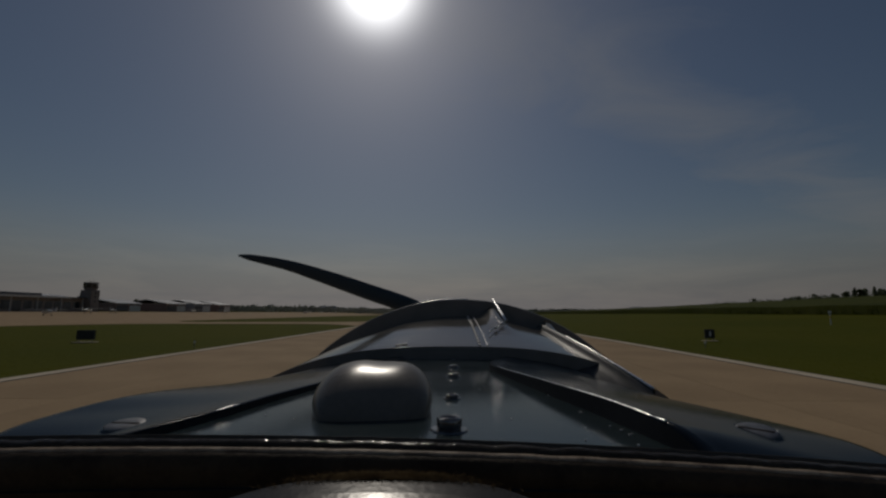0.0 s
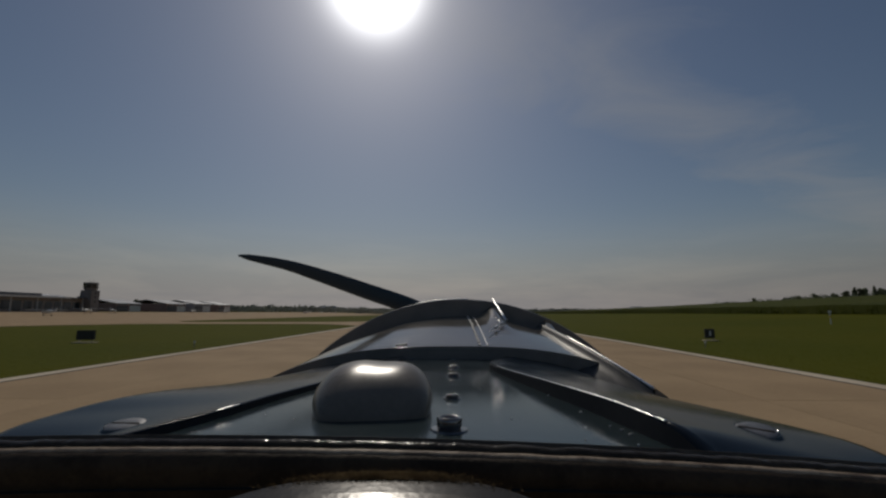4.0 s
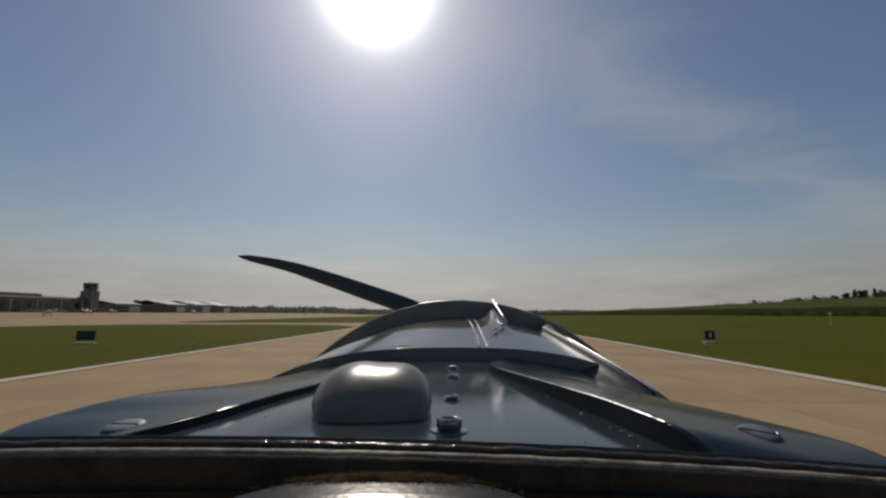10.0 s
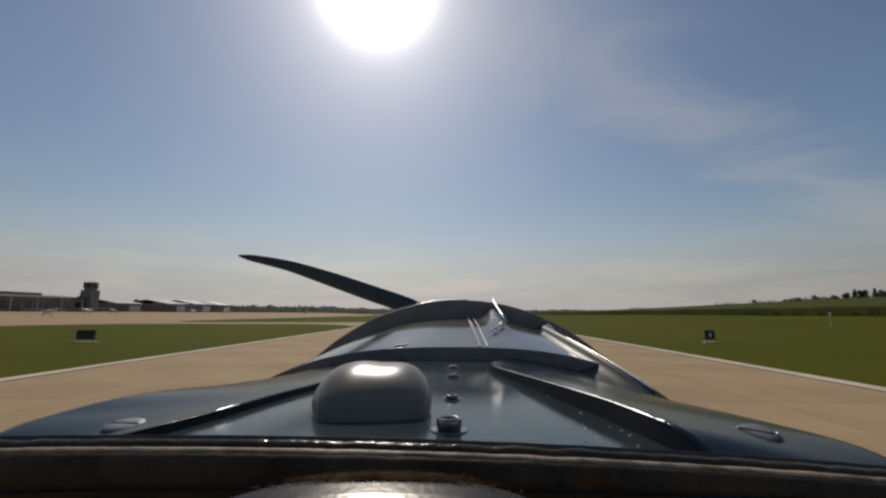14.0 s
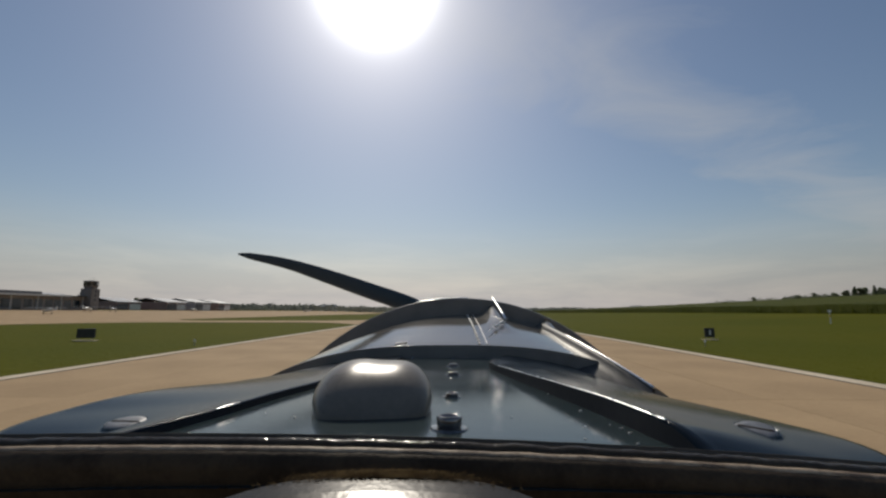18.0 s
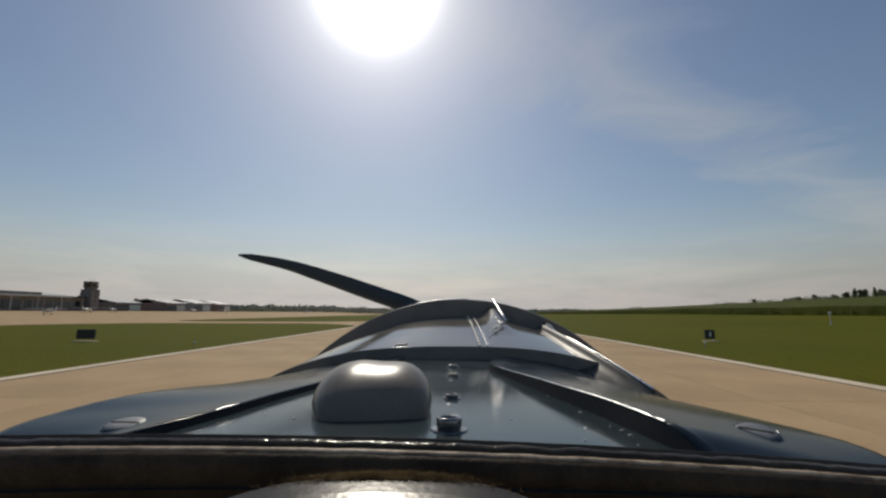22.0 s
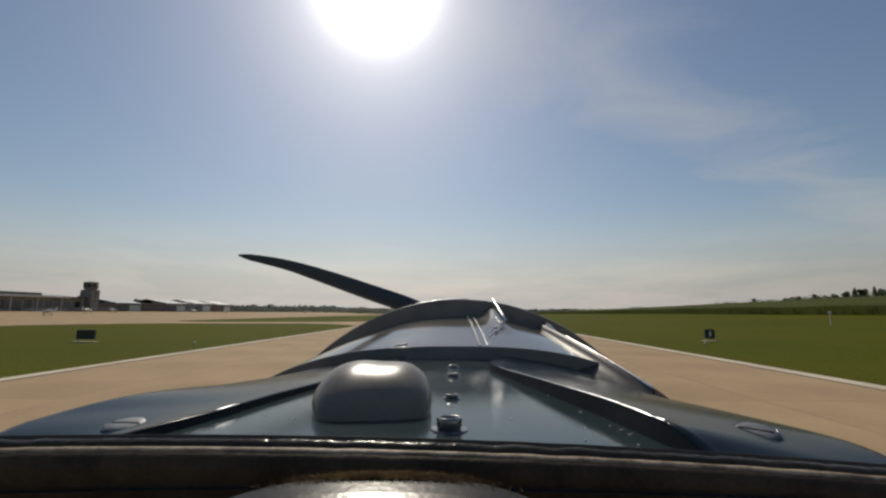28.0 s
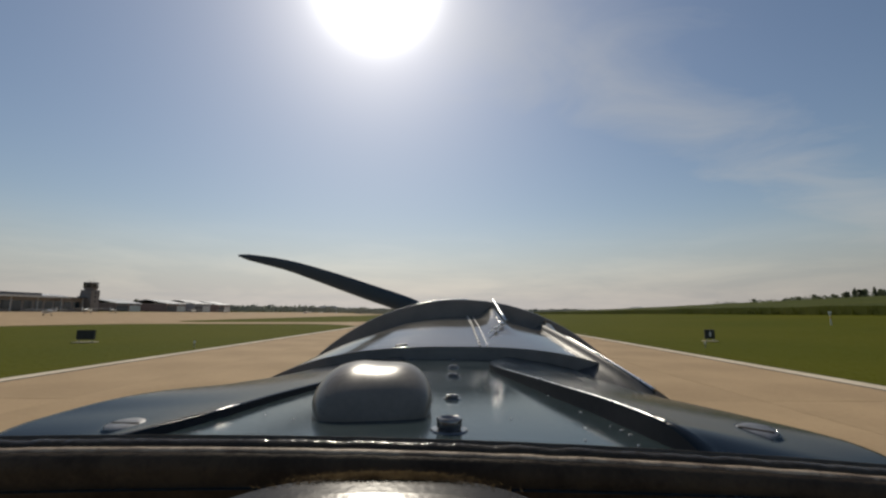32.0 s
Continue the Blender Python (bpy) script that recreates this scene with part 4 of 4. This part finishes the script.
for x, y, k in ((-214, 300, 0), (-218, 306, 2), (-212, 318, 2), (-222, 262, 0), (-240, 190, 0)):
    t = copy_thing(models[k], Matrix.Translation((x, y, height(x, y))) @ Matrix.Rotation(rnd.uniform(0, 6), 4, "Z"))
for k, (x, y) in enumerate(((200, 176), (208, 170), (216, 176))):
    models[k].location = (x, y, height(x, y))

bm = bmesh.new()
hrnd = random.Random(17)
for i in range(150):
    x, y = 106 + 0.76 * i + hrnd.uniform(-1, 1), 172 + hrnd.uniform(-5, 9)
    h = hrnd.uniform(2.2, 4.6) * table(x, (106, 0.6), (150, 1.0))
    leaf_cloud(bm, x, y, height(x, y) + h * 0.45, h * 0.8, h * 0.55, 70, 0.26, hrnd)
tagged(part("hedge", bm, LEAF, None, "dense green hedge and undergrowth below the trees"), category="hedge", kind="stuff")

# far woods round the horizon
rnd = random.Random(11)
bm = bmesh.new()
for i in range(2300):
    a = radians(-64 + 128 * i / 2300.0 + rnd.uniform(-0.2, 0.2))
    r = rnd.choice((620, 800, 1050, 1300, 1500)) + rnd.uniform(-60, 60)
    if a > radians(16) and r < 800:
        r += 300
    x, y = r * math.sin(a), r * math.cos(a)
    if abs(x) < 40 and y < 950:
        continue
    h = rnd.uniform(4, 9) * table(a, (-0.9, 2.0), (-0.45, 1.5), (-0.1, 1.2), (0.1, 1.0)) * (r / 1000.0) ** 0.5
    z = height(x, y)
    leaf_cloud(bm, x, y, z + h * 0.5, h * rnd.uniform(0.9, 1.6), h * 0.5, 30, 0.2 * h, rnd)
tagged(part("far_woods", bm, WOODS, None, "distant tree line along the horizon, its leaf colour paled for haze"), category="woods", kind="stuff")


# far farmhouses and sheds
def farm(x, y, w, l, h, wall, turn):
    e = root("farm_building", (x, y, height(x, y)), "small distant farm building with a pitched roof", "house", "far farm buildings")
    e.rotation_euler.z = turn
    bm = bmesh.new()
    box(bm, -w / 2, w / 2, -l / 2, l / 2, -1, h)
    part("wall", bm, wall, e)
    bm = bmesh.new()
    grid(bm, [[(-w / 2 - 0.4, yy, h), (0, yy, h + 0.4 * w), (w / 2 + 0.4, yy, h)] for yy in (-l / 2 - 0.4, l / 2 + 0.4)], True, True)
    part("roof", bm, ROOF, e, "pale roof")
    for k in (-0.25, 0.25):
        bm = bmesh.new()
        box(bm, k * w - 0.6, k * w + 0.6, -l / 2 - 0.08, -l / 2 + 0.02, h * 0.35, h * 0.75)
        part("window", bm, GLASS, e)


for x, y, w, l, wall, turn in ((-330, 560, 12, 20, WHITE, 0.4), (-300, 585, 9, 12, WALL_RED, 0.2), (-190, 690, 14, 26, WHITE, 1.3), (-140, 720, 9, 12, WALL, 0.3), (230, 560, 10, 14, WHITE, 0.8), (300, 540, 14, 24, WALL, 1.2), (380, 520, 10, 14, WHITE, 0.3)):
    farm(x, y, w, l, 4.2, wall, turn)


# the crop field with its dark standing edge
def crop(name, x0, x1, y0, y1, h, seed, label):
    rnd = random.Random(seed)
    bm = bmesh.new()
    nx, ny = 26, 60
    top_rows = [[(lerp(x0, x1, i / nx), lerp(y0, y1, j / ny), height(lerp(x0, x1, i / nx), lerp(y0, y1, j / ny)) + h * rnd.uniform(0.88, 1.06)) for i in range(nx + 1)] for j in range(ny + 1)]
    top_rows = [[(x, y0 - 0.3, height(x, y0) - 0.2) for x, y, z in top_rows[0]]] + top_rows + [[(x, y1 + 0.3, height(x, y1) - 0.2) for x, y, z in top_rows[-1]]]
    top_rows = [[(r[0][0] - 0.3, r[0][1], height(r[0][0], r[0][1]) - 0.2)] + r for r in top_rows]
    grid(bm, top_rows)
    for _ in range(9000):
        if rnd.random() < 0.6:
            x, y = x0 + rnd.uniform(-0.4, 1.5), lerp(y0, y1, rnd.random() ** 1.6)
        else:
            x, y = lerp(x0, x1, rnd.random() ** 2), lerp(y0, y1, rnd.random() ** 1.6)
        z, hh, a = height(x, y), h * rnd.uniform(0.7, 1.25), rnd.uniform(0, 6.28)
        w = rnd.uniform(0.05, 0.12)
        dx, dy = w * math.cos(a), w * math.sin(a)
        bm.faces.new([bm.verts.new(q) for q in ((x - dx, y - dy, z), (x + dx, y + dy, z), (x + dx * 6, y + dy * 6, z + hh))])
    tagged(part(name, bm, CROP, None, label), category="crop field", kind="stuff")


crop("crop_field", 72, 130, 55, 700, 1.7, 21, "green standing maize field with a dark leafy edge")
crop("crop_field", -400, -230, 640, 900, 1.7, 22, "distant green maize field")


# ---- runway furniture ----
def runway_sign(x, y, turn, w, face, label):
    e = root("runway_sign", (x, y, height(x, y)), label, "sign", "signs beside the runway")
    e.rotation_euler.z = turn
    bm = bmesh.new()
    box(bm, -w / 2, w / 2, -0.1, 0.1, 0.22, 0.95, 0.03)
    b = part("sign_box", bm, face, e)
    for sx in (-0.35, 0.35):
        bm = bmesh.new()
        cyl(bm, 0.035, 0.035, 0, 0.24, 8, Matrix.Translation((sx * w, 0, 0)))
        part("leg", bm, STEEL, e)
    bm = bmesh.new()
    box(bm, -w / 2 - 0.15, w / 2 + 0.15, -0.3, 0.3, -0.05, 0.05)
    part("base", bm, CONC_PALE, e)
    if w < 1:
        bm = bmesh.new()
        box(bm, -0.07, 0.09, -0.108, -0.09, 0.40, 0.78, 0.01)
        part("marking", bm, WHITE, b, "pale worn marking")


runway_sign(21.0, 37, -0.1, 0.75, SIGN, "black runway sign box standing in the grass")
runway_sign(-28.5, 34.7, 0.15, 1.3, SIGN, "black sign box on a pale concrete base in grass")


def edge_light(x, y):
    e = root("edge_light", (x, y, 0), "small runway edge light on a short stem", "runway light", "runway edge lights")
    bm = bmesh.new()
    cyl(bm, 0.03, 0.03, 0, 0.28, 8)
    part("stem", bm, STEEL, e)
    bm = bmesh.new()
    cyl(bm, 0.075, 0.05, 0.28, 0.42, 10)
    part("lens", bm, WHITE, e, "pale glass lens")


def marker_post(x, y):
    e = root("marker_post", (x, y, height(x, y)), "white marker post with a yellow band in grass", "marker post")
    bm = bmesh.new()
    cyl(bm, 0.07, 0.06, -0.1, 1.5, 8)
    post = part("post", bm, WHITE, e)
    bm = bmesh.new()
    cyl(bm, 0.08, 0.08, 0.9, 1.15, 8)
    part("band", bm, YELLOW, post, "yellow band")
    bm = bmesh.new()
    box(bm, -0.2, 0.2, -0.05, 0.05, 1.5, 1.8, 0.02)
    part("plate", bm, WHITE, e)


marker_post(50, 60)
for i in range(6):
    edge_light(-17.2, 30 + 60 * i)
    edge_light(16.7, 30 + 60 * i)

# short grass blades along the runway
rnd = random.Random(31)
verts, faces = [], []
for _ in range(40000):
    left = rnd.random() < 0.5
    y = 8 + 90 * rnd.random() ** 1.5
    off = rnd.random() ** 1.7 * 45
    x = RL - 1.15 - off if left else RR + 1.15 + off
    z, a, h = height(x, y), rnd.uniform(0, 6.28), rnd.uniform(0.02, 0.035)
    w = 0.012
    n = len(verts)
    verts += [(x - w * math.cos(a), y - w * math.sin(a), z - 0.01), (x + w * math.cos(a), y + w * math.sin(a), z - 0.01), (x + rnd.uniform(-0.06, 0.06), y + rnd.uniform(-0.06, 0.06), z + h)]
    faces.append((n, n + 1, n + 2))
me = bpy.data.meshes.new("grass")
me.from_pydata(verts, [], faces)
me.materials.append(TUFT)
tagged(new("grass", me), "short mown grass blades beside the runway", "grass", kind="stuff")

# ---- pavement pieces ----
NX, SY = 6, 6.0
sx = (RR - RL) / NX


def slab_mesh(w, l):
    bm = bmesh.new()
    box(bm, -w / 2 + 0.005, w / 2 - 0.005, -l / 2 + 0.005, l / 2 - 0.005, 0.0, 0.045)
    me = bpy.data.meshes.new("concrete_slab")
    bm.to_mesh(me)
    bm.free()
    me.materials.append(CONCRETE)
    return me


one = slab_mesh(sx, SY)
for j in range(24):
    for i in range(NX):
        shared("concrete_slab", one, runway, (RL + sx * (i + 0.5), -12 + SY * (j + 0.5), rnd.uniform(-0.002, 0.002)))
bm = bmesh.new()
for y0, y1 in ((-120, -12), (132, 900)):
    n = int((y1 - y0) / 6)
    for j in range(n):
        for i in range(NX):
            a = y0 + (y1 - y0) * j / n
            box(bm, RL + sx * i + 0.012, RL + sx * (i + 1) - 0.012, a + 0.012, a + (y1 - y0) / n - 0.012, 0.0, 0.045) if j < 40 else None
    if n > 40:
        box(bm, RL, RR, y0 + (y1 - y0) * 40 / n, y1, 0.0, 0.045)
tagged(part("concrete_slab", bm, CONCRETE, runway, "far runway slabs"), kind="stuff")
edge = slab_mesh(0.66, 6.0)
edge.name = "edge_slab"
edge.materials.clear()
edge.materials.append(CONC_PALE)
for side in (RL - 0.53, RR + 0.53):
    for j in range(60):
        shared("edge_slab", edge, runway, (side, -12 + 6.0 * (j + 0.5), 0.002))
    bm = bmesh.new()
    box(bm, side - 0.45, side + 0.45, 348, 900, 0, 0.047)
    part("edge_slab", bm, CONC_PALE, runway)
